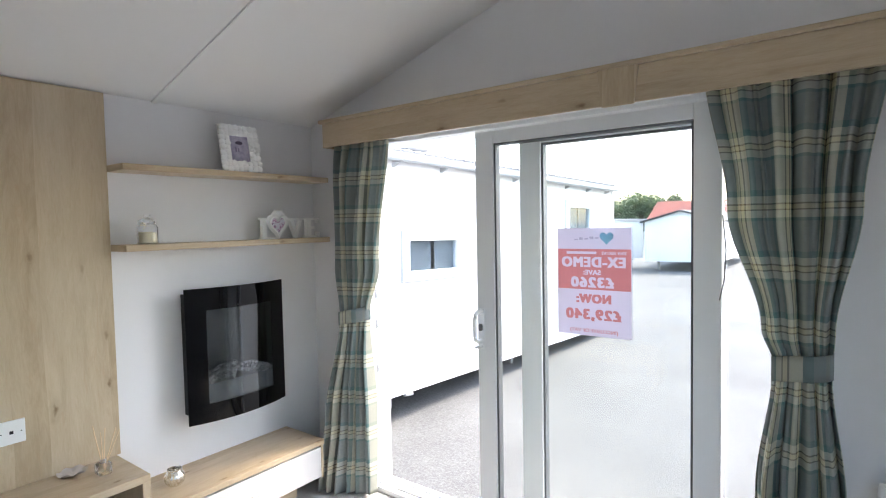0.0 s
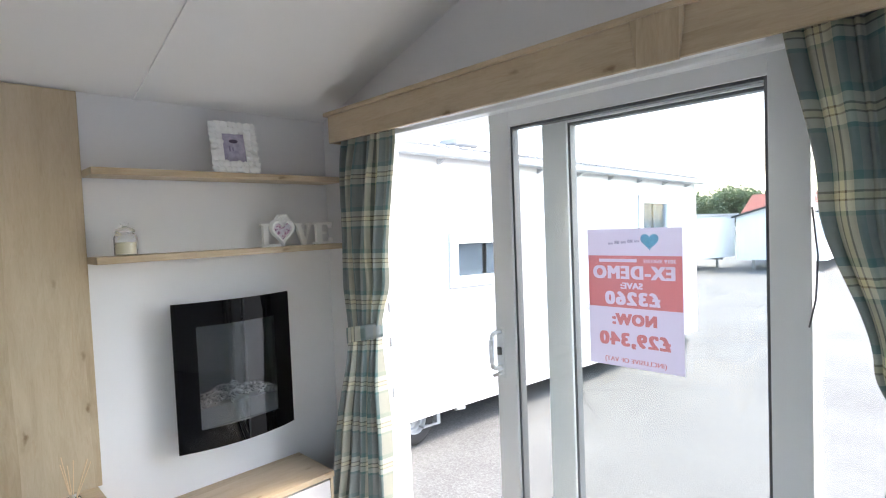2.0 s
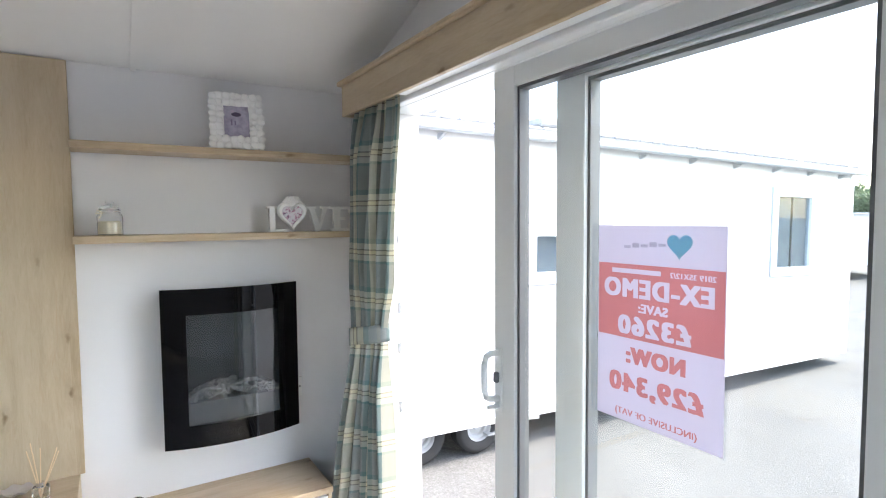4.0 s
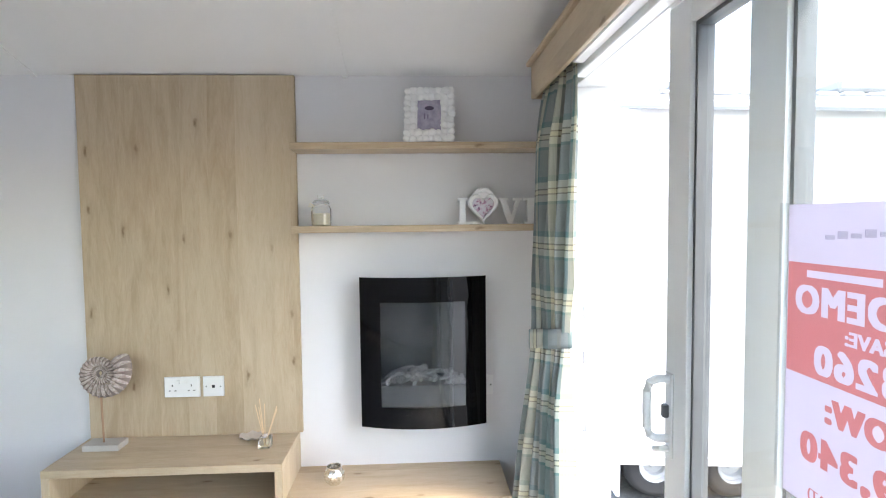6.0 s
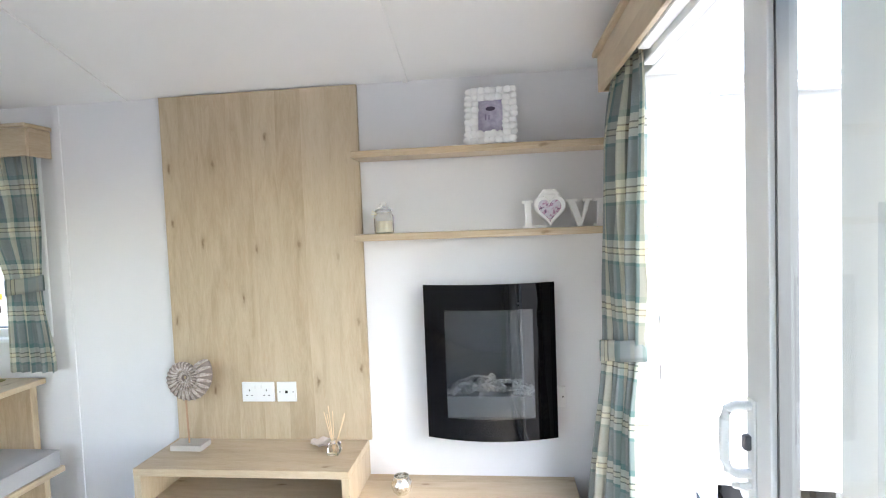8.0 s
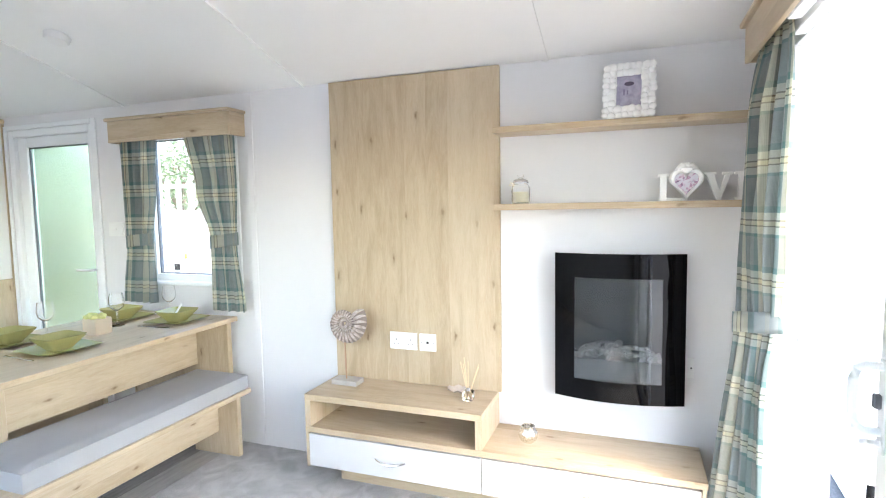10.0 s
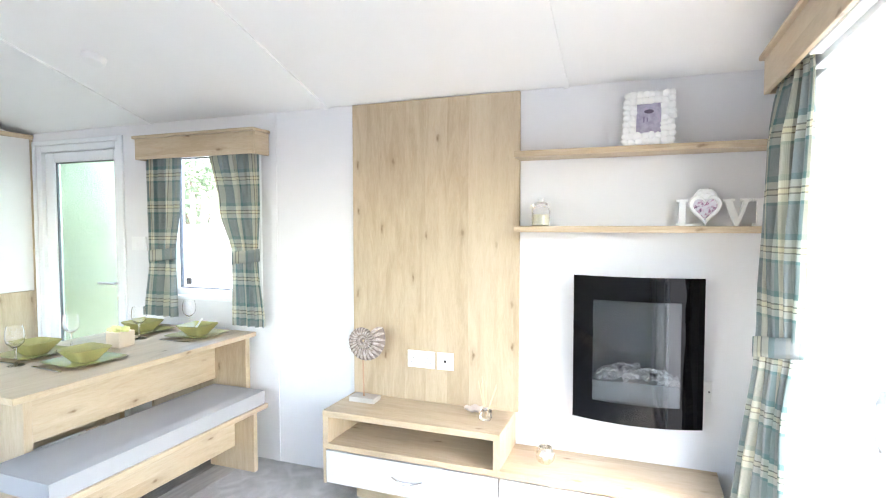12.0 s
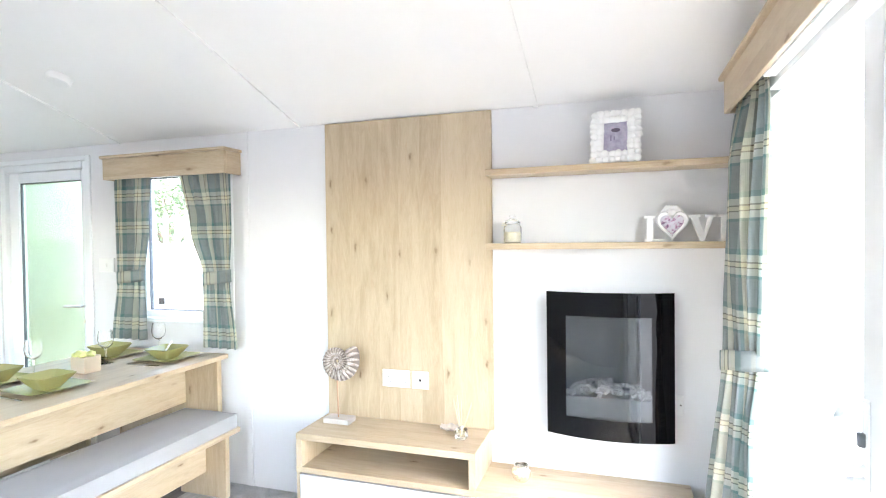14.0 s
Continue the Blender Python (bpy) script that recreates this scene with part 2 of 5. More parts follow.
def lathe(profile, steps=28, centre=(0, 0, 0), bm=None):
    """Radius and height pairs spun round the upright."""
    bm = bm or bmesh.new()
    rings = []
    for r, h in profile:
        if r < 1e-5:
            rings.append([bm.verts.new((centre[0], centre[1], centre[2] + h))])
        else:
            rings.append([bm.verts.new((centre[0] + r * math.cos(2 * math.pi * i / steps), centre[1] + r * math.sin(2 * math.pi * i / steps), centre[2] + h)) for i in range(steps)])
    for p, q in zip(rings, rings[1:]):
        for i in range(steps):
            j = (i + 1) % steps
            if len(p) == 1 and len(q) == 1:
                continue
            if len(p) == 1:
                bm.faces.new((p[0], q[i], q[j]))
            elif len(q) == 1:
                bm.faces.new((p[i], p[j], q[0]))
            else:
                bm.faces.new((p[i], p[j], q[j], q[i]))
    bmesh.ops.recalc_face_normals(bm, faces=bm.faces)
    return bm


def rod(points, radius, steps=10, bm=None):
    """A round bar along a line of points."""
    bm = bm or bmesh.new()
    pts = [Vector(p) for p in points]
    rings = []
    for i, p in enumerate(pts):
        d = (pts[min(i + 1, len(pts) - 1)] - pts[max(i - 1, 0)]).normalized()
        side = d.cross(Vector((0, 0, 1)) if abs(d.z) < 0.9 else Vector((1, 0, 0))).normalized()
        up = side.cross(d)
        r = radius[i] if isinstance(radius, (list, tuple)) else radius
        rings.append([bm.verts.new(p + r * (side * math.cos(2 * math.pi * k / steps) + up * math.sin(2 * math.pi * k / steps))) for k in range(steps)])
    for a, b in zip(rings, rings[1:]):
        for k in range(steps):
            bm.faces.new((a[k], a[(k + 1) % steps], b[(k + 1) % steps], b[k]))
    bm.faces.new(rings[0])
    bm.faces.new(rings[-1])
    bmesh.ops.recalc_face_normals(bm, faces=bm.faces)
    return bm


def smooth(ob, angle=40):
    for f in ob.data.polygons:
        f.use_smooth = True
    ob.data.set_sharp_from_angle(angle=radians(angle))
    return ob


def base_of(ob):
    while ob.parent:
        ob = ob.parent
    return Vector(ob.location)


def mesh_of(name, bm, mat):
    me = bpy.data.meshes.new(name)
    bm.to_mesh(me)
    bm.free()
    me.materials.append(mat)
    return me


def thing(name, at, label, category, group=""):
    ob = new(name)
    ob.empty_display_size = 0.05
    ob.location = at
    return tagged(ob, label, category, group)


def part(name, bm, mat, parent, label="", rounded=False, local=False):
    """One mesh object under a thing or part; the mesh is given in world metres unless local."""
    if not local:
        bmesh.ops.translate(bm, verts=bm.verts, vec=-base_of(parent))
    ob = new(name, mesh_of(name, bm, mat))
    ob.parent = parent
    if label:
        ob["label"] = label
    return smooth(ob) if rounded else ob


def setting(name, bm, mat, label, category, rounded=False):
    ob = tagged(new(name, mesh_of(name, bm, mat)), label, category, kind="structure")
    return smooth(ob) if rounded else ob


def single(name, bm, mat, at, label, category, group="", rounded=False):
    bmesh.ops.translate(bm, verts=bm.verts, vec=-Vector(at))
    ob = new(name, mesh_of(name, bm, mat))
    ob.location = at
    tagged(ob, label, category, group)
    return smooth(ob) if rounded else ob


# ---- the shell of the caravan ----
GY = 0.03            # inner face of the gable wall
EAVE, PITCH, MID, WIDE = 1.975, 0.308, 1.82, 3.64
BACK = -6.0
def roof(x, add=0.0):
    return EAVE + PITCH * (MID - abs(x - MID)) + add

# side wall with the fireplace: door and window openings go through it
DY0, DY1, DZ1 = -4.432, -3.642, 1.888
WY0, WY1, WZ0, WZ1 = -3.24, -2.585, 0.92, 1.80
setting("wall_west", boxes((-0.09, 0, BACK, DY0, -0.1, EAVE), (-0.09, 0, DY0, DY1, DZ1, EAVE), (-0.09, 0, DY0, DY1, -0.1, -0.002), (-0.09, 0, DY1, WY0, -0.1, EAVE), (-0.09, 0, WY0, WY1, -0.1, WZ0),
        (-0.09, 0, WY0, WY1, WZ1, EAVE), (-0.09, 0, WY1, GY, -0.1, EAVE)), WALL, "pale lilac-white vinyl-faced caravan wall board", "wall")
# unseen window openings, added in this wall to brighten the room
EAST = ((-4.9, -3.7), (-3.2, -1.45))
rows, ye = [], BACK
for e0, e1 in EAST:
    rows += [(WIDE, WIDE + 0.09, ye, e0, -0.1, EAVE), (WIDE, WIDE + 0.09, e0, e1, -0.1, 0.8), (WIDE, WIDE + 0.09, e0, e1, 1.84, EAVE)]
    ye = e1
rows.append((WIDE, WIDE + 0.09, ye, GY, -0.1, EAVE))
setting("wall_east", boxes(*rows), WALL, "pale lilac-white vinyl-faced caravan wall board", "wall")
setting("wall_south", prism([(-0.09, -0.1), (WIDE + 0.09, -0.1), (WIDE + 0.09, EAVE), (MID, roof(MID)), (-0.09, EAVE)], "y", BACK - 0.09, BACK), WALL, "plain white end wall of the caravan room", "wall")
PX0, PX1, PZ1 = 0.44, 2.44, 1.856
QX0, QX1, QZ0, QZ1 = 2.625, 3.36, 0.892, 1.80
bm = boxes((-0.09, PX0, GY, GY + 0.09, -0.1, EAVE), (PX0, PX1, GY, GY + 0.09, PZ1, EAVE), (PX0, PX1, GY, GY + 0.09, -0.1, -0.002), (PX1, QX0, GY, GY + 0.09, -0.1, EAVE), (QX0, QX1, GY, GY + 0.09, -0.1, QZ0),
           (QX0, QX1, GY, GY + 0.09, QZ1, EAVE), (QX1, WIDE + 0.09, GY, GY + 0.09, -0.1, EAVE))
top = prism([(-0.09, EAVE), (WIDE + 0.09, EAVE), (MID, roof(MID) + 0.03)], "y", GY, GY + 0.09)
me = mesh_of("gable", top, WALL)
bm.from_mesh(me)
setting("wall_north", bm, WALL, "pale gable wall with a wide patio door opening", "wall")
bm = bmesh.new()
for sx in (-1, 1):
    def slope(u0, u1, y0, y1, h0, h1):
        xs = [MID + sx * u0, MID + sx * u1]
        vs = [bm.verts.new((x, y, roof(x, h))) for h in (h0, h1) for y in (y0, y1) for x in xs]
        for q in ((0, 1, 3, 2), (4, 6, 7, 5), (0, 4, 5, 1), (2, 3, 7, 6), (0, 2, 6, 4), (1, 5, 7, 3)):
            bm.faces.new([vs[i] for i in q])
    slope(0, MID + 0.09, BACK - 0.09, GY + 0.09, 0.0, 0.06)
    for yj in (-0.85, -2.11, -3.37, -4.63):
        slope(0.02, MID - 0.001, yj - 0.011, yj + 0.011, -0.009, -0.0002)
bmesh.ops.recalc_face_normals(bm, faces=bm.faces)
setting("ceiling", bm, CEIL, "white vaulted board ceiling with slim cover strips", "ceiling")
setting("floor", boxes((0, WIDE, -2.60, GY, -0.09, 0.0)), CARPET, "mottled grey cut-pile carpet", "floor")
setting("trim", boxes((0.0, 0.006, -2.475, -2.435, 0.0, EAVE - 0.001), bevel=0.002), WALL, "white upright cover strip on the wall", "trim")


# ---- patio door ----
door = tagged(thing("door_1", (1.44, 0.06, 0), "white plastic sliding patio door, half open", "patio door"), kind="structure")
part("frame", boxes((PX0, PX0 + 0.055, -0.046, 0.115, 0, PZ1), (PX1 - 0.055, PX1, -0.022, 0.115, 0, PZ1), (PX0 + 0.055, PX1 - 0.055, -0.022, 0.115, PZ1 - 0.05, PZ1), (0.62, 2.10, -0.058, -0.022, PZ1 - 0.05, PZ1), (PX0 + 0.055, PX1 - 0.055, -0.022, 0.115, 0, 0.028), bevel=0.003), UPVC, door)
part("head_cover", boxes((0.72, 2.06, -0.094, -0.0585, 1.822, 1.855), bevel=0.003), UPVC, door)
part("track", boxes((PX0 + 0.055, PX1 - 0.055, 0.012, 0.018, 0.028, 0.042), (PX0 + 0.055, PX1 - 0.055, 0.070, 0.076, 0.028, 0.042)), CHROME, door)


def leaf(name, x0, x1, y0, y1, z0, z1, label, stile=0.09):
    rail = 0.065
    p = part(name, boxes((x0, x0 + stile, y0, y1, z0, z1), (x1 - stile, x1, y0, y1, z0, z1), (x0 + stile, x1 - stile, y0, y1, z1 - rail, z1), (x0 + stile, x1 - stile, y0, y1, z0, z0 + rail + 0.01), bevel=0.004, seg=2), UPVC, door, label)
    ym = (y0 + y1) / 2
    gx0, gx1, gz0, gz1 = x0 + stile, x1 - stile, z0 + rail + 0.01, z1 - rail
    ya, yb = ym - 0.012, y1 - 0.001
    part("gasket", boxes((gx0, gx0 + 0.009, ya, yb, gz0, gz1), (gx1 - 0.009, gx1, ya, yb, gz0, gz1), (gx0 + 0.009, gx1 - 0.009, ya, yb, gz1 - 0.009, gz1), (gx0 + 0.009, gx1 - 0.009, ya, yb, gz0, gz0 + 0.009)), GASKET, p)
    pane = part("pane", boxes((gx0 + 0.009, gx1 - 0.009, ym - 0.002, ym + 0.002, gz0 + 0.009, gz1 - 0.009)), CLEAR, p)
    pane.visible_shadow = False
    return p


slider = leaf("sliding_leaf", 1.150, 2.138, -0.008, 0.038, 0.034, 1.818, "inner leaf slid open")
leaf("fixed_leaf", 1.340, 2.385, 0.050, 0.096, 0.034, 1.806, "outer fixed leaf", 0.098)
hx, hy0 = 1.174, -0.008
part("handle", rod([(hx, hy0, 1.012), (hx - 0.004, hy0 - 0.030, 1.012), (hx - 0.006, hy0 - 0.044, 1.004), (hx - 0.007, hy0 - 0.049, 0.985), (hx - 0.007, hy0 - 0.050, 0.945), (hx - 0.007, hy0 - 0.049, 0.905), (hx - 0.006, hy0 - 0.044, 0.888), (hx - 0.004, hy0 - 0.030, 0.880), (hx, hy0, 0.880)], 0.0095, 12), UPVC, slider, "white pull handle", True)
part("handle_plate", boxes((hx - 0.016, hx + 0.016, hy0 - 0.005, hy0, 0.838, 1.026), bevel=0.002), UPVC, slider)
part("lock", boxes((hx - 0.010, hx + 0.006, hy0 - 0.018, hy0 - 0.004, 0.926, 0.956), bevel=0.003), GASKET, slider, "black lock cylinder")
part("latch_lever", rod([(hx, hy0 - 0.004, 0.857), (hx, hy0 - 0.022, 0.857), (hx - 0.02, hy0 - 0.026, 0.849)], 0.007, 10), UPVC, slider, "white latch lever", True)
for z in (0.62, 0.86, 1.02, 1.30):
    part("lock_keep", boxes((PX0 + 0.055, PX0 + 0.058, 0.012, 0.026, z, z + 0.05), bevel=0.001), CHROME, door, "small steel lock keep")

# ---- window at the gable and side window ----
def window(name, axis, a0, a1, z0, z1, i, o, label, transom=None, bar=0.05):
    """Frame in an opening; axis is the way along the wall, i and o the inner and outer faces."""
    def put(p, q, n0, n1, c0, c1):
        return (p, q, n0, n1, c0, c1) if axis == "x" else (n0, n1, p, q, c0, c1)
    at = ((a0 + a1) / 2, (i + o) / 2, z0) if axis == "x" else ((i + o) / 2, (a0 + a1) / 2, z0)
    w = tagged(thing(name, at, label, "window"), kind="structure")
    lo, hi = min(i, o), max(i, o)
    rows = [put(a0, a0 + bar, lo, hi, z0, z1), put(a1 - bar, a1, lo, hi, z0, z1), put(a0 + bar, a1 - bar, lo, hi, z0, z0 + bar), put(a0 + bar, a1 - bar, lo, hi, z1 - bar, z1)]
    if transom:
        rows.append(put(a0 + bar, a1 - bar, lo, hi, transom - 0.022, transom + 0.022))
    part("window_frame", boxes(*rows, bevel=0.004, seg=2), UPVC, w)
    mid = (lo + hi) / 2
    for c0, c1 in (((z0 + bar, transom - 0.022), (transom + 0.022, z1 - bar)) if transom else ((z0 + bar, z1 - bar),)):
        g = 0.006
        part("gasket", boxes(put(a0 + bar, a0 + bar + g, mid - 0.01, mid + 0.01, c0, c1), put(a1 - bar - g, a1 - bar, mid - 0.01, mid + 0.01, c0, c1), put(a0 + bar + g, a1 - bar - g, mid - 0.01, mid + 0.01, c0, c0 + g), put(a0 + bar + g, a1 - bar - g, mid - 0.01, mid + 0.01, c1 - g, c1)), GASKET, w)
        p = part("pane", boxes(put(a0 + bar + g, a1 - bar - g, mid - 0.002, mid + 0.002, c0 + g, c1 - g)), CLEAR, w)
        p.visible_shadow = False
    return w


wq = window("window_1", "x", QX0, QX1, QZ0, QZ1, GY - 0.004, GY + 0.094, "white plastic window beside the patio door")
part("casing", boxes((QX0 - 0.05, QX0, GY - 0.014, GY, QZ0 - 0.05, QZ1 + 0.03), (QX1, QX1 + 0.05, GY - 0.014, GY, QZ0 - 0.05, QZ1 + 0.03), (QX0, QX1, GY - 0.014, GY, QZ0 - 0.05, QZ0), bevel=0.003), UPVC, wq)
# frames for the two added, unseen daylight openings
for k, (e0, e1) in enumerate(EAST):
    window("window_%d" % (4 - k), "y", e0, e1, 0.8, 1.84, WIDE + 0.02, WIDE + 0.085, "unseen side window added to let daylight in")
ww = window("window_2", "y", WY0, WY1, WZ0, WZ1, -0.02, -0.085, "white plastic side window between plaid curtains", None, 0.042)
part("window_sill", boxes((-0.02, 0.028, WY0 - 0.03, WY1 + 0.03, WZ0 - 0.018, WZ0 + 0.004), bevel=0.004), UPVC, ww)
part("casing", boxes((0, 0.012, WY0 - 0.045, WY0, WZ0 + 0.004, WZ1 + 0.02), (0, 0.012, WY1, WY1 + 0.045, WZ0 + 0.004, WZ1 + 0.02), bevel=0.003), UPVC, ww)

# ---- entrance door with frosted glass ----
FROST = solid_glass("frosted_glass", (0.80, 0.93, 0.77), 0.26)
d2 = tagged(thing("door_2", (-0.05, (DY0 + DY1) / 2, 0), "white plastic entrance door with frosted glass, closed", "entrance door"), kind="structure")
part("casing", boxes((0, 0.015, DY0 - 0.02, DY0, 0, DZ1 + 0.03), (0, 0.015, DY1, DY1 + 0.04, 0, DZ1 + 0.03), (0, 0.015, DY0, DY1, DZ1, DZ1 + 0.03), bevel=0.004), UPVC, d2)
part("frame", boxes((-0.088, -0.002, DY0, DY0 + 0.045, 0, DZ1), (-0.088, -0.002, DY1 - 0.045, DY1, 0, DZ1), (-0.088, -0.002, DY0 + 0.045, DY1 - 0.045, DZ1 - 0.045, DZ1), bevel=0.004), UPVC, d2)
a0, a1 = DY0 + 0.045, DY1 - 0.045
lf = part("leaf", boxes((-0.075, -0.03, a0, a0 + 0.09, 0.01, 1.841), (-0.075, -0.03, a1 - 0.045, a1, 0.01, 1.841), (-0.075, -0.03, a0 + 0.09, a1 - 0.045, 1.775, 1.841), (-0.075, -0.03, a0 + 0.09, a1 - 0.045, 0.01, 0.16), bevel=0.004), UPVC, d2)
part("gasket", boxes((-0.062, -0.043, a0 + 0.09, a0 + 0.098, 0.16, 1.775), (-0.062, -0.043, a1 - 0.053, a1 - 0.045, 0.16, 1.775), (-0.062, -0.043, a0 + 0.098, a1 - 0.053, 1.767, 1.775)), GASKET, lf)
part("pane", boxes((-0.055, -0.05, a0 + 0.098, a1 - 0.053, 0.16, 1.767)), FROST, lf, "frosted pane").visible_shadow = False
part("handle", rod([(-0.03, a1 - 0.022, 0.972), (0.012, a1 - 0.022, 0.972), (0.018, a1 - 0.036, 0.972), (0.018, a1 - 0.15, 0.970)], 0.008, 10), CHROME, lf, "lever handle", True)
part("key_cylinder", rod([(-0.031, a1 - 0.022, 0.875), (-0.018, a1 - 0.022, 0.875)], 0.011, 14), CHROME, lf, rounded=True)

# ---- pelmets ----
p = thing("pelmet", (MID, -0.04, 1.82), "long oak pelmet over patio door and window", "pelmet")
PF = -0.118
part("front_board", boxes((0.268, 3.37, PF, PF + 0.016, 1.817, 1.941), bevel=0.002), OAK_X, p)
part("top_board", boxes((0.25, 3.39, PF - 0.016, GY, 1.941, 1.959), bevel=0.004), OAK_X, p)
for x0 in (0.268, 3.354):
    part("end_board", boxes((x0, x0 + 0.016, PF + 0.016, GY, 1.817, 1.941), bevel=0.002), OAK_Y, p)
part("centre_block", prism([(1.752, 1.941), (1.768, 1.810), (1.882, 1.810), (1.898, 1.941)], "y", PF - 0.012, PF, 0.002), OAK_Z, p)
part("curtain_rail", boxes((0.29, 3.35, -0.090, -0.066, 1.868, 1.90), bevel=0.002), WHITE, p)
p = thing("pelmet", (0.07, -2.92, 1.737), "short oak pelmet above the side window", "pelmet")
part("front_board", boxes((0.115, 0.131, -3.352, -2.486, 1.737, 1.858), bevel=0.002), OAK_Y, p)
part("top_board", boxes((0, 0.145, -3.364, -2.476, 1.858, 1.876), bevel=0.004), OAK_Y, p)
for y0 in (-3.352, -2.503):
    part("end_board", boxes((0, 0.115, y0, y0 + 0.017, 1.737, 1.858), bevel=0.002), OAK_X, p)

# ---- curtains ----
def curtain(at, along, keys, depth, folds, label, group, tie, seed, tie_w, flare=0.0, bulge=0.0, skew=0.0):
    """keys: height, left, right of the cloth along the wall; along is 'x' or 'y'; tie: height of the tie-back."""
    rnd = random.Random(seed)
    ph = [rnd.uniform(0, 6.28) for _ in range(6)]
    keys = sorted(keys)
    cloth = max(k[2] - k[1] for k in keys) * 1.3
    nu, nv = 150, 90
    z0, z1 = keys[0][0], keys[-1][0]
    bm = bmesh.new()
    uvl = bm.loops.layers.uv.new("UVMap")
    grid = []
    def edge(z, c):
        for p, q in zip(keys, keys[1:]):
            if z <= q[0]:
                f = (z - p[0]) / (q[0] - p[0])
                f = f * f * (3 - 2 * f)
                return p[c] + (q[c] - p[c]) * f
        return keys[-1][c]
    for j in range(nv + 1):
        z = z0 + (z1 - z0) * j / nv
        lo, hi = edge(z, 1), edge(z, 2)
        wid = hi - lo
        pinch = math.exp(-((z - tie) / 0.16) ** 2)
        row = []
        for i in range(nu + 1):
            u = i / nu
            w = u * folds * 2 * math.pi
            low = max(0.0, tie - z) / tie
            high = max(0.0, (z - tie) / (z1 - tie)) ** 1.5
            amp = depth * (0.75 + 0.35 * math.sin(3.1 * z + ph[0] + 5 * u)) * (1 - 0.52 * pinch) * (1 + 12 * abs(flare) * low) * (1 - 0.5 * min(1.0, max(0.0, (z - z1 + 0.30) / 0.18)))
            n = amp * (math.sin(w + ph[1] + 0.8 * math.sin(2.2 * z + ph[2] + 3 * u)) + (0.35 + 0.3 * high) * math.sin(2.3 * w + ph[3] + 1.5 * z) + 0.25 * high * math.sin(4.1 * w + ph[5] + 4 * u) + 0.2 * math.sin(0.6 * w + ph[4] - 2.5 * z)) * 0.62
            s = lo + wid * u + 0.3 * wid / folds * 0.5 * math.cos(w + ph[1]) * (1 - abs(2 * u - 1))
            n += flare * low + (bulge + skew * (u - 0.5)) * min(1.0, max(0.0, (z1 - 0.1 - z) / (z1 - 0.1 - tie))) ** 0.6
            row.append(bm.verts.new((s, at + n, z) if along == "x" else (at + n, s, z)))
        grid.append(row)
    for j in range(nv):
        for i in range(nu):
            f = bm.faces.new((grid[j][i], grid[j][i + 1], grid[j + 1][i + 1], grid[j + 1][i]))
            for l, (a, b) in zip(f.loops, ((i, j), (i + 1, j), (i + 1, j + 1), (i, j + 1))):
                l[uvl].uv = (cloth * a / nu + seed * 0.031, (z1 - z0) * b / nv + seed * 0.017)
    bmesh.ops.recalc_face_normals(bm, faces=bm.faces)
    mid = (keys[-1][1] + keys[-1][2]) / 2
    base = (mid, at, z0) if along == "x" else (at, mid, z0)
    c = thing("curtain", base, label, "curtain", group)
    o = part("drape", bm, PLAID, c, rounded=True)
    o.data.set_sharp_from_angle(angle=radians(180))
    sol = o.modifiers.new("thickness", "SOLIDIFY")
    sol.thickness = 0.002
    # tie-back: a flattened loop of the same cloth
    lo, hi = edge(tie, 1) - 0.004, edge(tie, 2) + 0.004
    cx, rx, ry = (lo + hi) / 2, (hi - lo) / 2, depth * 0.62
    bm = bmesh.new()
    uvl = bm.loops.layers.uv.new("UVMap")
    ring = []
    n = 40
    for k in range(n):
        a = 2 * math.pi * k / n
        ca, sa = math.cos(a), math.sin(a)
        s, q = cx + rx * math.copysign(abs(ca) ** 0.7, ca), ry * math.copysign(abs(sa) ** 0.7, sa)
        dz = tie_w * 0.5
        lift = 0.012 * ca
        col = []
        for h, off in ((-dz, 0.0), (-dz * 0.5, 0.003), (dz * 0.5, 0.003), (dz, 0.0)):
            nn = at + bulge + skew * 0.5 * ca + q * (1 + off * 12)
            col.append(bm.verts.new((s, nn, tie + h + lift) if along == "x" else (nn, s, tie + h + lift)))
        ring.append(col)
    for k in range(n):
        for h in range(3):
            f = bm.faces.new((ring[k][h], ring[(k + 1) % n][h], ring[(k + 1) % n][h + 1], ring[k][h + 1]))
            for l, (a, b) in zip(f.loops, ((k, h), (k + 1, h), (k + 1, h + 1), (k, h + 1))):
                l[uvl].uv = (0.106 + (a - 24) * 0.0125, 0.030 + 0.0055 * b)
    bmesh.ops.recalc_face_normals(bm, faces=bm.faces)
    o = part("tie_back", bm, PLAID, c, rounded=True)
    sol = o.modifiers.new("thickness", "SOLIDIFY")
    sol.thickness = 0.003
    return c


CL = "sage and straw plaid curtain tied back "
curtain(-0.068, "x", [(0.012, 0.265, 0.53), (0.40, 0.305, 0.52), (0.94, 0.395, 0.495), (1.2, 0.355, 0.585), (1.93, 0.325, 0.70)], 0.046, 5.2, CL + "beside the patio door", "patio door curtains", 0.94, 1, 0.070, -0.035, -0.022, 0.11)
curtain(-0.066, "x", [(0.012, 2.20, 2.53), (0.55, 2.25, 2.485), (0.955, 2.295, 2.445), (1.06, 2.262, 2.452), (1.44, 2.165, 2.512), (1.93, 2.09, 2.575)], 0.056, 4.7, CL + "between door and window", "patio door curtains", 0.955, 2, 0.078, -0.06, -0.03)
curtain(0.066, "y", [(0.80, -3.37, -3.12), (1.17, -3.33, -3.125), (1.45, -3.335, -3.085), (1.83, -3.345, -3.055)], 0.026, 4, CL + "at the side window", "side window curtains", 1.17, 3, 0.07, 0.02)
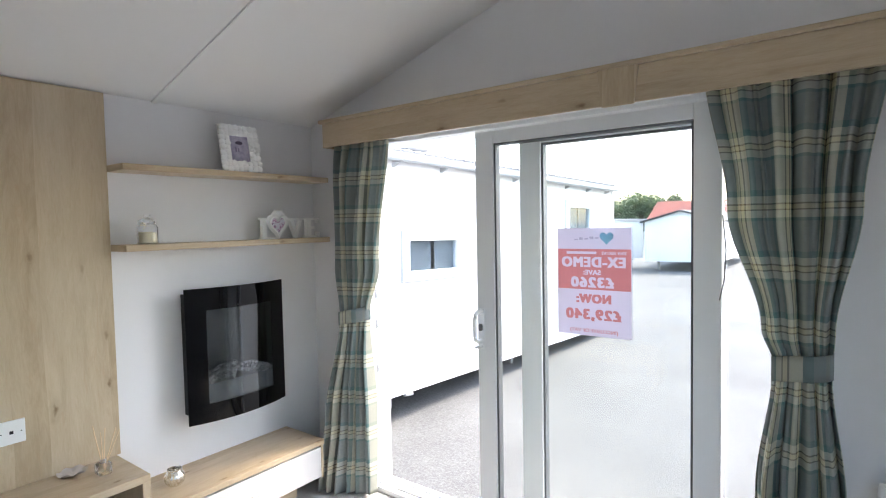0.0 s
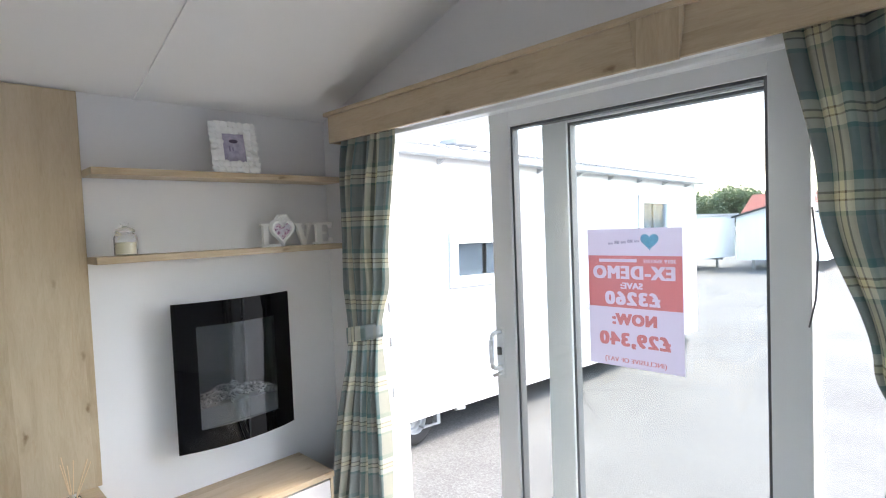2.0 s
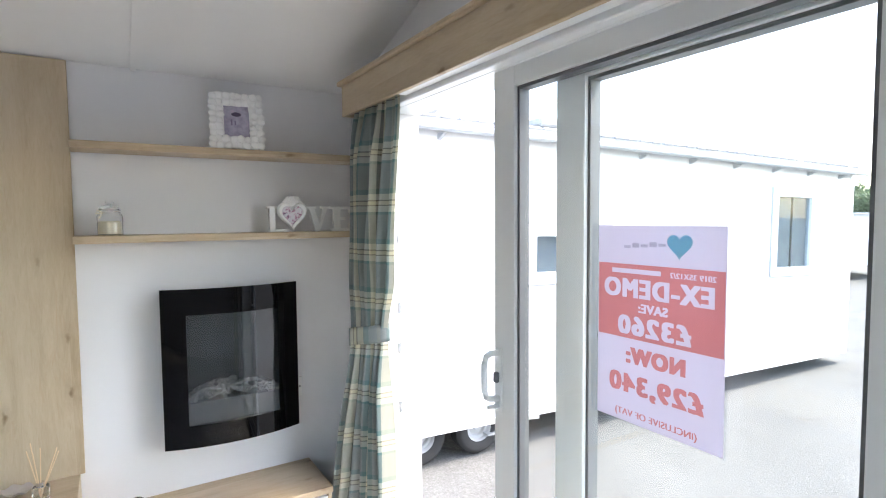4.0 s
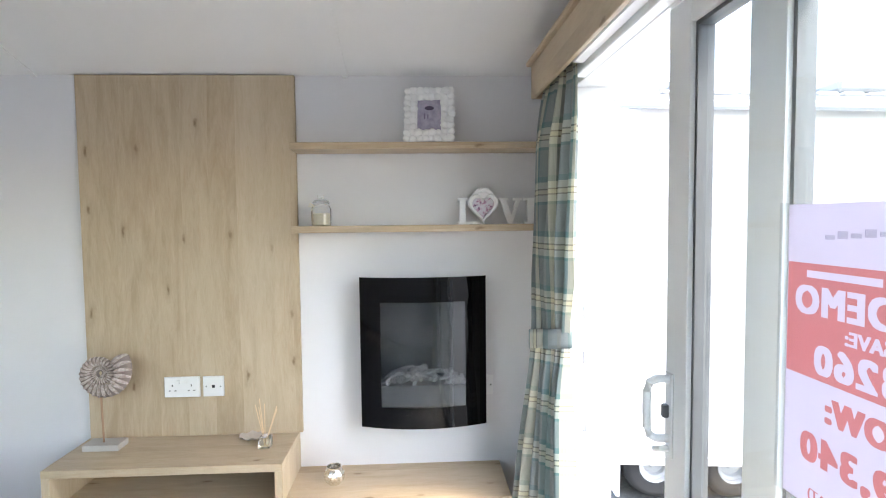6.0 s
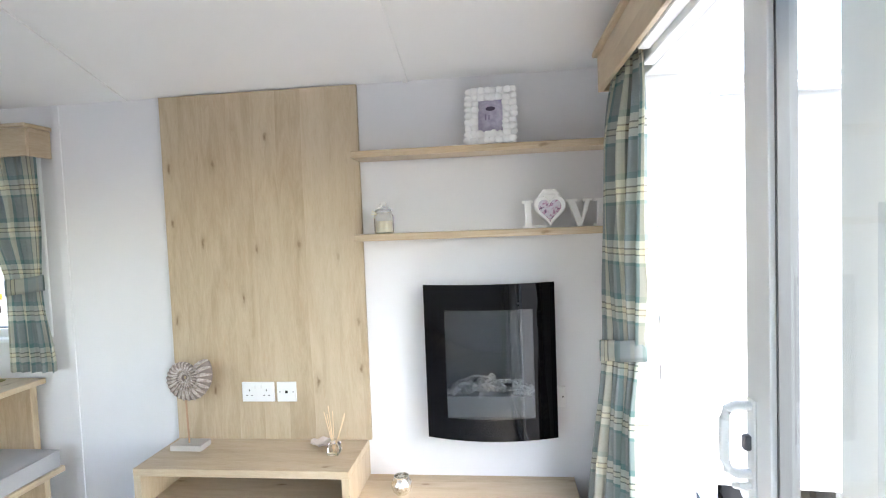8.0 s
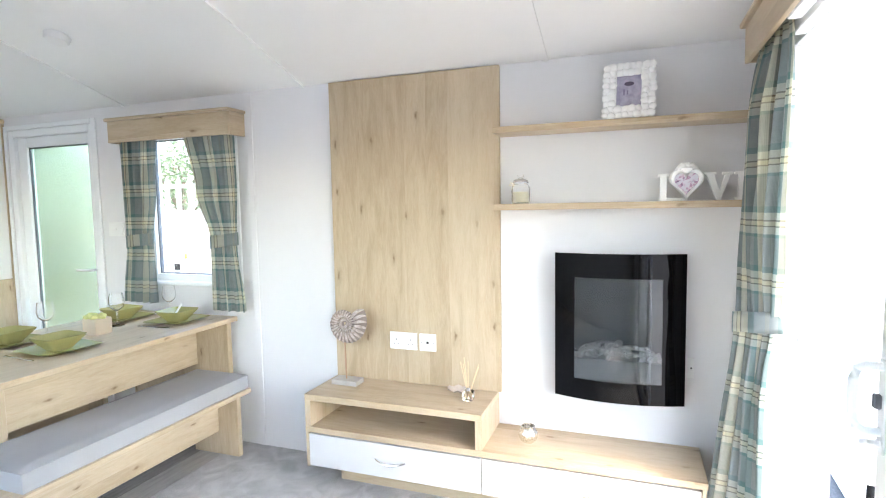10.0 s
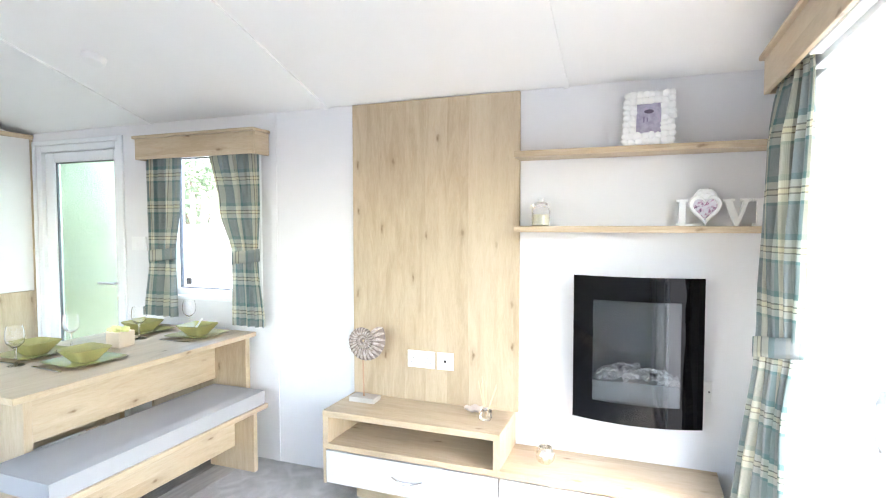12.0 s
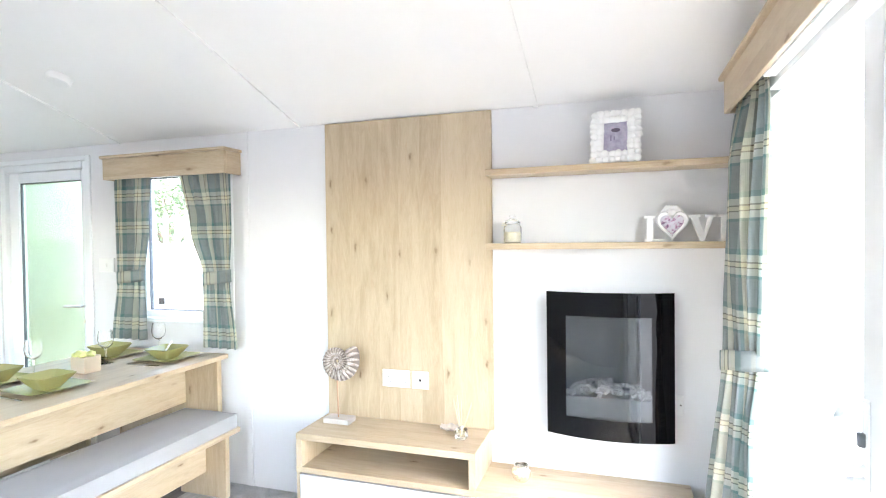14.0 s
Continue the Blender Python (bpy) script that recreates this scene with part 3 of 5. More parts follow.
curtain(0.066, "y", [(0.78, -2.70, -2.47), (1.17, -2.70, -2.515), (1.45, -2.785, -2.50), (1.83, -2.86, -2.505)], 0.026, 4, CL + "at the side window", "side window curtains", 1.17, 4, 0.07, 0.02)

# ---- television panel, shelves and low unit ----
single("wall_panel", boxes((0, 0.018, -1.944, -1.058, 0.458, 1.972), bevel=0.0015), OAK_Z, (0.009, -1.5, 0.458), "tall knotty oak panel behind the low unit", "wall panel")
for z in (1.649, 1.318):
    single("wall_shelf", boxes((0.0, 0.155, -1.056, 0.014, z, z + 0.027), bevel=0.0015), OAK_Y, (0.077, -0.5, z), "long floating oak shelf", "shelf", "floating shelves")
u = thing("media_unit", (0.16, -1.07, 0), "low oak media unit with pale drawers and open shelf", "media unit")
UF = 0.315
part("top", boxes((0, UF, -1.95, -1.073, 0.428, 0.458), bevel=0.0015), OAK_Y, u)
part("side_panel", boxes((0, UF - 0.002, -1.95, -1.92, 0.298, 0.428), bevel=0.001), OAK_Z, u)
part("side_panel", boxes((0, UF - 0.002, -1.103, -1.073, 0.300, 0.428), bevel=0.001), OAK_Z, u)
part("back_panel", boxes((0.0, 0.012, -1.92, -1.103, 0.300, 0.428)), OAK_Y, u)
part("lower_top", boxes((0, UF, -1.95, -0.205, 0.273, 0.300), bevel=0.0015), OAK_Y, u)
part("body", boxes((0, UF - 0.022, -1.92, -0.23, 0.105, 0.270)), OAK_Y, u)
part("end_panel", boxes((0, UF - 0.004, -1.95, -1.934, 0.10, 0.272), bevel=0.001), OAK_Z, u)
part("end_panel", boxes((0, UF - 0.004, -0.224, -0.21, 0.10, 0.272), bevel=0.001), OAK_Z, u)
part("plinth", boxes((0.05, 0.20, -1.83, -0.3, 0.0, 0.105)), OAK_Y, u)
for y0, y1 in ((-1.932, -1.080), (-1.074, -0.228)):
    d = part("drawer_front", boxes((UF - 0.02, UF - 0.002, y0, y1, 0.108, 0.264), bevel=0.0015), DRAWER, u, "pale grey drawer front")
    c = (y0 + y1) / 2
    part("handle", rod([(UF - 0.004 + 0.024 * math.sin(math.pi * k / 10), c - 0.075 + 0.015 * k, 0.190 - 0.010 * math.sin(math.pi * k / 10)) for k in range(11)], 0.0055, 8), CHROME, d, "bowed chrome handle", True)

# ---- curved electric fire ----
fp = thing("electric_fire", (0.05, -0.535, 0.5), "wall-hung electric fire with curved black glass", "electric fire")
FY0, FY1, FZ0, FZ1 = -0.797, -0.273, 0.505, 1.132
def bow(y):
    s = (y - (FY0 + FY1) / 2) / ((FY1 - FY0) / 2)
    return 0.092 + 0.05 * (1 - s * s)
def bowed(y0, y1, z0, z1, thick=0.006, n=20, bm=None):
    bm = bm or bmesh.new()
    cols = []
    for k in range(n + 1):
        y = y0 + (y1 - y0) * k / n
        cols.append([bm.verts.new((bow(y) - t, y, z)) for t in (0, thick) for z in (z0, z1)])
    for a, b in zip(cols, cols[1:]):
        for i, j in ((0, 1), (1, 3), (3, 2), (2, 0)):
            bm.faces.new((a[i], a[j], b[j], b[i]))
    bm.faces.new([cols[0][i] for i in (0, 1, 3, 2)])
    bm.faces.new([cols[-1][i] for i in (0, 1, 3, 2)])
    bmesh.ops.recalc_face_normals(bm, faces=bm.faces)
    return bm
IY0, IY1, IZ0, IZ1 = -0.712, -0.362, 0.592, 1.030
bm = bowed(FY0, FY1, IZ1, FZ1)
bowed(FY0, FY1, FZ0, IZ0, bm=bm)
bowed(FY0, IY0, IZ0, IZ1, n=6, bm=bm)
bowed(IY1, FY1, IZ0, IZ1, n=6, bm=bm)
part("glass_surround", bm, BLACK, fp, "glossy black curved glass", True)
part("viewing_pane", bowed(IY0, IY1, IZ0, IZ1, 0.004), clear_glass("smoked_glass", (0.82, 0.84, 0.85), 0.06), fp, "smoked viewing pane", True)
SOOT = painted("matt_black", (0.03, 0.031, 0.033), 0.5, 200, 0.05, 0.1)
LINER = painted("grey_liner", (0.062, 0.066, 0.068), 0.55, 200, 0.1, 0.1)
part("casing", boxes((0, 0.085, FY0 + 0.03, FY0 + 0.045, FZ0 + 0.03, FZ1 - 0.03), (0, 0.085, FY1 - 0.045, FY1 - 0.03, FZ0 + 0.03, FZ1 - 0.03), (0, 0.085, FY0 + 0.045, FY1 - 0.045, FZ1 - 0.045, FZ1 - 0.03), (0, 0.085, FY0 + 0.045, FY1 - 0.045, FZ0 + 0.03, FZ0 + 0.045)), SOOT, fp)
part("liner", boxes((0.002, 0.008, FY0 + 0.046, FY1 - 0.046, FZ0 + 0.046, FZ1 - 0.046)), LINER, fp)
part("grate", boxes((0.02, 0.112, IY0 - 0.02, IY1 + 0.02, 0.590, 0.680), bevel=0.004), painted("tray_grey", (0.12, 0.127, 0.13), 0.4, 200, 0.05, 0.08), fp, "grey ember tray")
ASH = painted("ember_grey", (0.42, 0.42, 0.42), 0.45, 60, 0.9, 0.40)
rnd = random.Random(7)
def rough_lump(sub, sizes, at, turn, sharp, seed):
    """A broken lump: an uneven, sharp-edged piece."""
    bm = bmesh.new()
    bmesh.ops.create_icosphere(bm, subdivisions=sub, radius=1.0)
    off = Vector((seed * 7.3, seed * 1.9, seed))
    for q in bm.verts:
        q.co *= 1 + sharp * noise.noise(q.co * 1.7 + off) + 0.5 * sharp * noise.noise(q.co * 4.5 + off)
    bmesh.ops.transform(bm, matrix=Matrix.Translation(at) @ Euler(turn).to_matrix().to_4x4() @ Matrix.Diagonal((*sizes, 1)), verts=bm.verts)
    return bm
for k in range(95):
    r = rnd.uniform(0.006, 0.014)
    u1 = rnd.random()
    x = 0.03 + 0.075 * rnd.random()
    z = 0.684 + 0.050 * math.sin(math.pi * u1) ** 0.7 * rnd.random() * (1.15 - 0.6 * (x - 0.03) / 0.075)
    part("ember", rough_lump(2, (r, r * rnd.uniform(0.8, 1.7), r * rnd.uniform(0.6, 1.0)), (x, IY0 - 0.005 + (IY1 - IY0 + 0.01) * u1, z), [rnd.uniform(0, 6) for _ in range(3)], 0.75, k), ASH, fp)
# driftwood logs lying over the embers
for k, (y0, y1, x, z, rise, r) in enumerate(((-0.700, -0.560, 0.094, 0.692, 0.036, 0.0085), (-0.690, -0.600, 0.070, 0.712, 0.020, 0.0075), (-0.610, -0.500, 0.100, 0.696, 0.024, 0.0080), (-0.530, -0.430, 0.084, 0.722, 0.012, 0.0090), (-0.470, -0.370, 0.098, 0.698, 0.016, 0.0080), (-0.640, -0.540, 0.050, 0.732, 0.010, 0.0070))):
    pts = [(x + 0.010 * noise.noise(Vector((i * 0.5, k, 0))), y0 + (y1 - y0) * i / 14, z + rise * math.sin(math.pi * i / 14) + 0.006 * noise.noise(Vector((i * 0.6, k, 5)))) for i in range(15)]
    part("log", rod(pts, [r * (0.55 + 0.45 * math.sin(math.pi * (i + 1) / 16)) * (1 + 0.35 * noise.noise(Vector((i * 0.9, k, 9)))) for i in range(15)], 9), ASH, fp, "grey driftwood log")

# ---- writing sheet hung on the sliding leaf ----
def sheet_material():
    m = material("printed_paper", (0.80, 0.79, 0.86), 0.35, spec=0.4)
    b = principled(m)
    tr = node(m, "ShaderNodeBsdfTranslucent", Color=(0.46, 0.448, 0.52, 1))
    x = m.node_tree.nodes.new("ShaderNodeMixShader")
    x.inputs[0].default_value = 0.72
    link(m, b.outputs[0], x.inputs[1])
    link(m, tr.outputs[0], x.inputs[2])
    link(m, x.outputs[0], m.node_tree.nodes["Material Output"].inputs[0])
    return m


def ink(name, colour, cover=0.3):
    """Print seen against the light: a tinted film with some body."""
    m = bpy.data.materials.new(name)
    m.use_nodes = True
    m.node_tree.nodes.remove(m.node_tree.nodes["Principled BSDF"])
    t_ = node(m, "ShaderNodeBsdfTransparent", Color=(*colour, 1))
    d_ = node(m, "ShaderNodeBsdfDiffuse", Color=(*colour, 1))
    x = m.node_tree.nodes.new("ShaderNodeMixShader")
    x.inputs[0].default_value = cover
    link(m, t_.outputs[0], x.inputs[1])
    link(m, d_.outputs[0], x.inputs[2])
    link(m, x.outputs[0], m.node_tree.nodes["Material Output"].inputs[0])
    return m


SHEET, RED = sheet_material(), ink("red_ink", (0.99, 0.42, 0.36), 0.16)
BLUE, GREY_INK = ink("blue_ink", (0.50, 0.83, 0.90), 0.16), ink("grey_ink", (0.84, 0.85, 0.90), 0.15)
SX0, SX1, SZ0, SZ1 = 1.562, 1.856, 0.978, 1.400
sm, SY = (SX0 + SX1) / 2, -0.040
sg = thing("price_sign", (sm, SY, SZ0), "printed red and white price sheet, seen from its back", "sign")
part("sheet", boxes((SX0, SX1, SY, SY + 0.001, SZ0, SZ1)), SHEET, sg)
def letter_cover(body, size, x, z, heavy, gx, gz, wide=1.0):
    """Which points of a fine grid lie inside mirrored letters."""
    cu = bpy.data.curves.new("lettering", "FONT")
    cu.body, cu.size, cu.align_x, cu.space_character = body, size, "CENTER", 1.0 + 0.035 * heavy
    tmp = bpy.data.objects.new("lettering", cu)
    me = bpy.data.meshes.new_from_object(tmp)
    me.calc_loop_triangles()
    inside = np.zeros((len(gz), len(gx)), bool)
    for t_ in me.loop_triangles:
        p = [(x - wide * me.vertices[k].co.x, z + me.vertices[k].co.y) for k in t_.vertices]
        c0 = np.searchsorted(gx, min(a for a, _ in p)); c1 = np.searchsorted(gx, max(a for a, _ in p))
        r0 = np.searchsorted(gz, min(b_ for _, b_ in p)); r1 = np.searchsorted(gz, max(b_ for _, b_ in p))
        if c1 <= c0 or r1 <= r0:
            continue
        X, Z = np.meshgrid(gx[c0:c1], gz[r0:r1])
        e = [(q[0] - o[0]) * (Z - o[1]) - (q[1] - o[1]) * (X - o[0]) for o, q in zip(p, p[1:] + p[:1])]
        inside[r0:r1, c0:c1] |= ((e[0] >= 0) & (e[1] >= 0) & (e[2] >= 0)) | ((e[0] <= 0) & (e[1] <= 0) & (e[2] <= 0))
    bpy.data.objects.remove(tmp)
    bpy.data.meshes.remove(me)
    for axis in (0, 1):
        thin = inside.copy()
        for k in range(1, (heavy if axis else heavy // 2) + 1):
            inside |= np.roll(thin, k, axis) | np.roll(thin, -k, axis)
    return inside


# the red band is printed round its pale letters
step = 0.0007
def printed(mask, gx, gz, lift):
    """Flat runs of ink wherever the mask is set."""
    bm = bmesh.new()
    for r_, row in enumerate(mask):
        edges = np.flatnonzero(np.diff(np.concatenate(([0], row.astype(int), [0]))))
        for c0, c1 in zip(edges[::2], edges[1::2]):
            a, b_, z = gx[c0], gx[c1 - 1] + step, gz[r_]
            bm.faces.new([bm.verts.new(q) for q in ((a, SY - lift, z), (b_, SY - lift, z), (b_, SY - lift, z + step), (a, SY - lift, z + step))])
    return bm
gx, gz = np.arange(SX0 + 0.002, SX1 - 0.002, step), np.arange(1.160, 1.318, step)
bare = np.zeros((len(gz), len(gx)), bool)
for body, size, x, z, heavy, wide in (("2019 35X12/2", 0.0160, 1.790, 1.297, 1, 1.0), ("EX-DEMO", 0.054, sm - 0.001, 1.249, 5, 0.96), ("SAVE:", 0.025, sm - 0.005, 1.219, 2, 1.08), ("\u00a33260", 0.054, sm - 0.004, 1.170, 5, 1.10)):
    bare |= letter_cover(body, size, x, z, heavy, gx + step / 2, gz + step / 2, wide)
bare |= ((gx[None, :] > 1.600) & (gx[None, :] < 1.722) & (gz[:, None] > 1.298) & (gz[:, None] < 1.308))
part("red_band", printed(~bare, gx, gz, 0.0004), RED, sg, "red printed band with pale letters")
for body, size, x, z, heavy, wide in (("NOW:", 0.046, sm + 0.001, 1.109, 5, 0.96), ("\u00a329,340", 0.055, sm - 0.001, 1.044, 5, 1.06), ("(INCLUSIVE OF VAT)", 0.020, sm, 0.992, 1, 1.03)):
    hz_ = np.arange(z - 0.016, z + size, step)
    part("lettering", printed(letter_cover(body, size, x, z, heavy, gx + step / 2, hz_ + step / 2, wide), gx, hz_, 0.0006), RED, sg)
hx2, hz = 1.762, 1.362
heart = [(16 * math.sin(a) ** 3, 13 * math.cos(a) - 5 * math.cos(2 * a) - 2 * math.cos(3 * a) - math.cos(4 * a)) for a in (2 * math.pi * k / 40 for k in range(40))]
part("printed_heart", prism([(hx2 + 0.0017 * p, hz + 0.0017 * q) for p, q in heart], "y", SY - 0.0006, SY), BLUE, sg, "blue printed heart")
for k in range(5):
    part("printed_bar", boxes((1.632 + 0.021 * k, 1.648 + 0.021 * k, SY - 0.0006, SY, 1.352 + 0.0015 * k, 1.358 + 0.0015 * k + 0.004 * (k % 2))), GREY_INK, sg)
CUP = clear_glass("clear_rubber", (0.92, 0.94, 0.96))
for z in (1.36, 1.147):
    bm = lathe([(0, 0), (0.016, 0.001), (0.013, 0.006), (0.006, 0.008), (0.005, 0.014), (0, 0.015)], 20)
    bmesh.ops.transform(bm, matrix=Matrix.Translation((SX0 - 0.010, -0.012, z)) @ Matrix.Rotation(radians(90), 4, "X"), verts=bm.verts)
    part("suction_cup", bm, CUP, sg, "clear suction cup", True)
for e0, e1 in ((SX0 - 0.020, SX0), (SX1, SX1 + 0.006)):
    part("pocket_edge", boxes((e0, e1, SY, SY + 0.0008, SZ0 - 0.004, SZ1 + 0.003)), CUP, sg, "clear plastic pocket edge")
sg.location = Vector((sm - 0.017, SY + 0.024, SZ0 - 0.0195))
single("window_cord", rod([(2.140, -0.010, 1.42), (2.152, -0.016, 1.30), (2.147, -0.018, 1.2), (2.132, -0.011, 1.13)], 0.0022, 6), GASKET, (2.14, -0.010, 1.13), "thin dark cord hooked on the door stile", "cord", rounded=True)

# ---- radiator under the gable window ----
r = thing("radiator", (2.98, -0.02, 0.1), "white panel radiator under the window", "radiator")
part("panel", boxes((2.60, 3.36, -0.045, -0.015, 0.12, 0.62), bevel=0.006, seg=2), WHITE, r)
for k in range(24):
    part("fin", boxes((2.613 + 0.0312 * k, 2.626 + 0.0312 * k, -0.050, -0.044, 0.15, 0.59), bevel=0.002), WHITE, r)
part("top_grille", boxes((2.60, 3.36, -0.015, GY, 0.605, 0.62), bevel=0.002), WHITE, r)
for x0 in (2.7, 3.2):
    part("bracket", boxes((x0, x0 + 0.02, -0.015, GY, 0.12, 0.6)), WHITE, r)
part("valve", lathe([(0.0, 0), (0.016, 0), (0.018, 0.02), (0.015, 0.05), (0, 0.052)], 16, (2.575, -0.01, 0.56)), WHITE, r, "white valve knob", True)
part("pipe", rod([(2.575, -0.01, 0.0), (2.575, -0.01, 0.56)], 0.0075), CHROME, r, rounded=True)

# ---- sockets and switches ----
def socket(name, y0, y1, z0, z1, x, label, holes, switches=(), category="socket"):
    s_ = thing(name, (x, (y0 + y1) / 2, z0), label, category)
    part("plate", boxes((x, x + 0.010, y0, y1, z0, z1), bevel=0.003, seg=2), WHITE, s_)
    for y, z, w, h in holes:
        part("pin_hole", boxes((x + 0.0095, x + 0.0106, y - w / 2, y + w / 2, z - h / 2, z + h / 2)), DARK, s_)
    for y, z, w, h in switches:
        part("rocker", boxes((x + 0.009, x + 0.0135, y - w / 2, y + w / 2, z - h / 2, z + h / 2), bevel=0.0012), WHITE, s_)
    return s_


cz = 0.672
holes = []
for cy in (-1.594, -1.516):
    holes += [(cy, cz - 0.004 + 0.011, 0.004, 0.008), (cy - 0.0115, cz - 0.015, 0.007, 0.0035), (cy + 0.0115, cz - 0.015, 0.007, 0.0035)]
socket("double_socket", -1.628, -1.482, 0.629, 0.715, 0.018, "white double power socket on the oak panel", holes, ((-1.570, cz + 0.022, 0.011, 0.018), (-1.542, cz + 0.022, 0.011, 0.018)))
socket("aerial_socket", -1.468, -1.382, 0.629, 0.715, 0.018, "white aerial socket on the oak panel", ((-1.425, cz, 0.012, 0.012), (-1.455, cz, 0.004, 0.004), (-1.395, cz, 0.004, 0.004)))
socket("fused_switch", -0.318, -0.232, 0.600, 0.686, 0.0, "white fused switch beside the fire", ((-0.243, 0.644, 0.006, 0.006),))
socket("light_switch", -3.545, -3.425, 1.190, 1.276, 0.0, "white light switch beside the entrance door", (), ((-3.485, 1.233, 0.012, 0.022),), "switch")
sd = single("smoke_alarm", lathe([(0, 0), (0.045, 0.0), (0.052, 0.008), (0.055, 0.03), (0, 0.03)], 28, (0, 0, -0.03)), WHITE, (0, 0, 0), "round white smoke alarm on the ceiling", "smoke alarm", rounded=True)
sd.location = (0.617, -3.018, roof(0.617) - 0.002)
sd.rotation_euler = (0, -math.atan(PITCH), 0)

# ---- things on the shelves ----
PLASTER = painted("white_plaster", (0.90, 0.895, 0.875), 0.7, 120, 0.5, 0.05)
PHOTO = material("lilac_print", (0.4, 0.37, 0.47), 0.25)
vv = coords(PHOTO)
link(PHOTO, ramp(PHOTO, noise_of(PHOTO, vv, 40, 4), [(0.35, (0.34, 0.31, 0.41)), (0.6, (0.46, 0.43, 0.53)), (0.72, (0.55, 0.42, 0.55))]), principled(PHOTO).inputs["Base Color"])
pf = thing("picture_frame", (0.134, -0.503, 1.676), "white shell-edged picture frame standing on the shelf", "picture frame")
FW, FH = 0.196, 0.232
lean = Matrix.Rotation(radians(-5), 4, "Z") @ Matrix.Rotation(radians(-13), 4, "Y")
def leant(bm):
    bmesh.ops.transform(bm, matrix=lean, verts=bm.verts)
    return bm
part("border", leant(boxes((-0.006, 0.006, -FW / 2, -0.048, 0.004, FH), (-0.006, 0.006, 0.048, FW / 2, 0.004, FH), (-0.006, 0.006, -0.048, 0.048, 0.004, 0.050), (-0.006, 0.006, -0.048, 0.048, FH - 0.050, FH))), PLASTER, pf, local=True)
part("picture", leant(boxes((-0.004, -0.001, -0.049, 0.049, 0.049, FH - 0.049))), PHOTO, pf, "lilac print behind glass", local=True)
part("printed_mark", leant(prism([(0.019 * math.cos(a), 0.147 + 0.009 * math.sin(a)) for a in (2 * math.pi * k / 20 for k in range(20))], "x", -0.001, 0.0)), material("plum_ink", (0.07, 0.05, 0.09), 0.5), pf, local=True)
part("printed_bar", leant(boxes((-0.001, 0.0, -0.022, -0.016, 0.10, 0.125), (-0.001, 0.0, -0.008, -0.003, 0.102, 0.12))), material("violet_ink", (0.2, 0.16, 0.25), 0.5), pf, local=True)
part("strut", leant(boxes((-0.05, -0.006, -0.02, 0.02, 0.012, 0.018), (-0.012, -0.006, -0.02, 0.02, 0.018, 0.15))), PLASTER, pf, local=True)
rnd = random.Random(3)
def shell(y, z, r):
    bm = bmesh.new()
    bmesh.ops.create_icosphere(bm, subdivisions=2, radius=1.0)
    tilt = rnd.uniform(0, 6.28)
    for q in bm.verts:
        a = math.atan2(q.co.z, q.co.y)
        q.co *= 1 + 0.10 * math.cos(8 * (a + tilt)) * q.co.yz.length
    bmesh.ops.transform(bm, matrix=lean @ Matrix.Translation((0.006, y, z)) @ Matrix.Rotation(rnd.uniform(-0.25, 0.25), 4, "Z") @ Matrix.Diagonal((0.008, r, r * 0.95, 1)), verts=bm.verts)
    part("shell", bm, PLASTER, pf, rounded=True, local=True)
for k in range(9):
    z = 0.016 + (FH - 0.030) * k / 8
    for y0 in (-0.088, -0.062, 0.062, 0.088):
        shell(y0 + rnd.uniform(-0.004, 0.004), z + rnd.uniform(-0.004, 0.004), rnd.uniform(0.0145, 0.019))
for k in range(4):
    y = -0.036 + 0.024 * k
    for z in (0.016, 0.040, FH - 0.038, FH - 0.012):
        shell(y + rnd.uniform(-0.004, 0.004), z, rnd.uniform(0.0145, 0.019))

# letters with a heart frame for the round one
lv = thing("letter_frame", (0.075, -0.235, 1.343), "white wooden letters with a heart photo frame", "letter frame")
WOODW = painted("white_painted_wood", (0.92, 0.915, 0.90), 0.5, 200, 0.15, 0.02)
H0, LY = 0.108, -0.388
def letter(outline, y, wide=1.0):
    return prism([(y + p * wide, 1.3455 + q) for p, q in outline], "x", 0.072, 0.094, 0.0012)
part("letter", letter([(0.0, 0.0), (0.092, 0.0), (0.092, 0.010), (0.034, 0.010), (0.034, 0.098), (0.042, 0.098), (0.042, H0), (0.0, H0), (0.0, 0.098), (0.010, 0.098), (0.010, 0.010), (0.0, 0.010)], LY), WOODW, lv)
part("letter", letter([(0.040, 0.0), (0.054, 0.0), (0.086, 0.098), (0.094, 0.098), (0.094, H0), (0.060, H0), (0.060, 0.098), (0.069, 0.098), (0.053, 0.036), (0.032, 0.098), (0.040, 0.098), (0.040, H0), (0.0, H0), (0.0, 0.098), (0.007, 0.098)], LY + 0.170, 1.06), WOODW, lv)
part("letter", letter([(0.0, 0.0), (0.078, 0.0), (0.078, 0.030), (0.068, 0.030), (0.064, 0.012), (0.034, 0.012), (0.034, 0.048), (0.052, 0.048), (0.052, 0.062), (0.034, 0.062), (0.034, 0.096), (0.064, 0.096), (0.068, 0.080), (0.078, 0.080), (0.078, H0), (0.0, H0), (0.0, 0.098), (0.010, 0.098), (0.010, 0.010), (0.0, 0.010)], LY + 0.277, 1.34), WOODW, lv)
hy, hzz = LY + 0.107, 1.3455 + 0.073
def heart_line(s):
    return [(hy + s * p, hzz + s * 1.1 * q) for p, q in heart]
bm = bmesh.new()
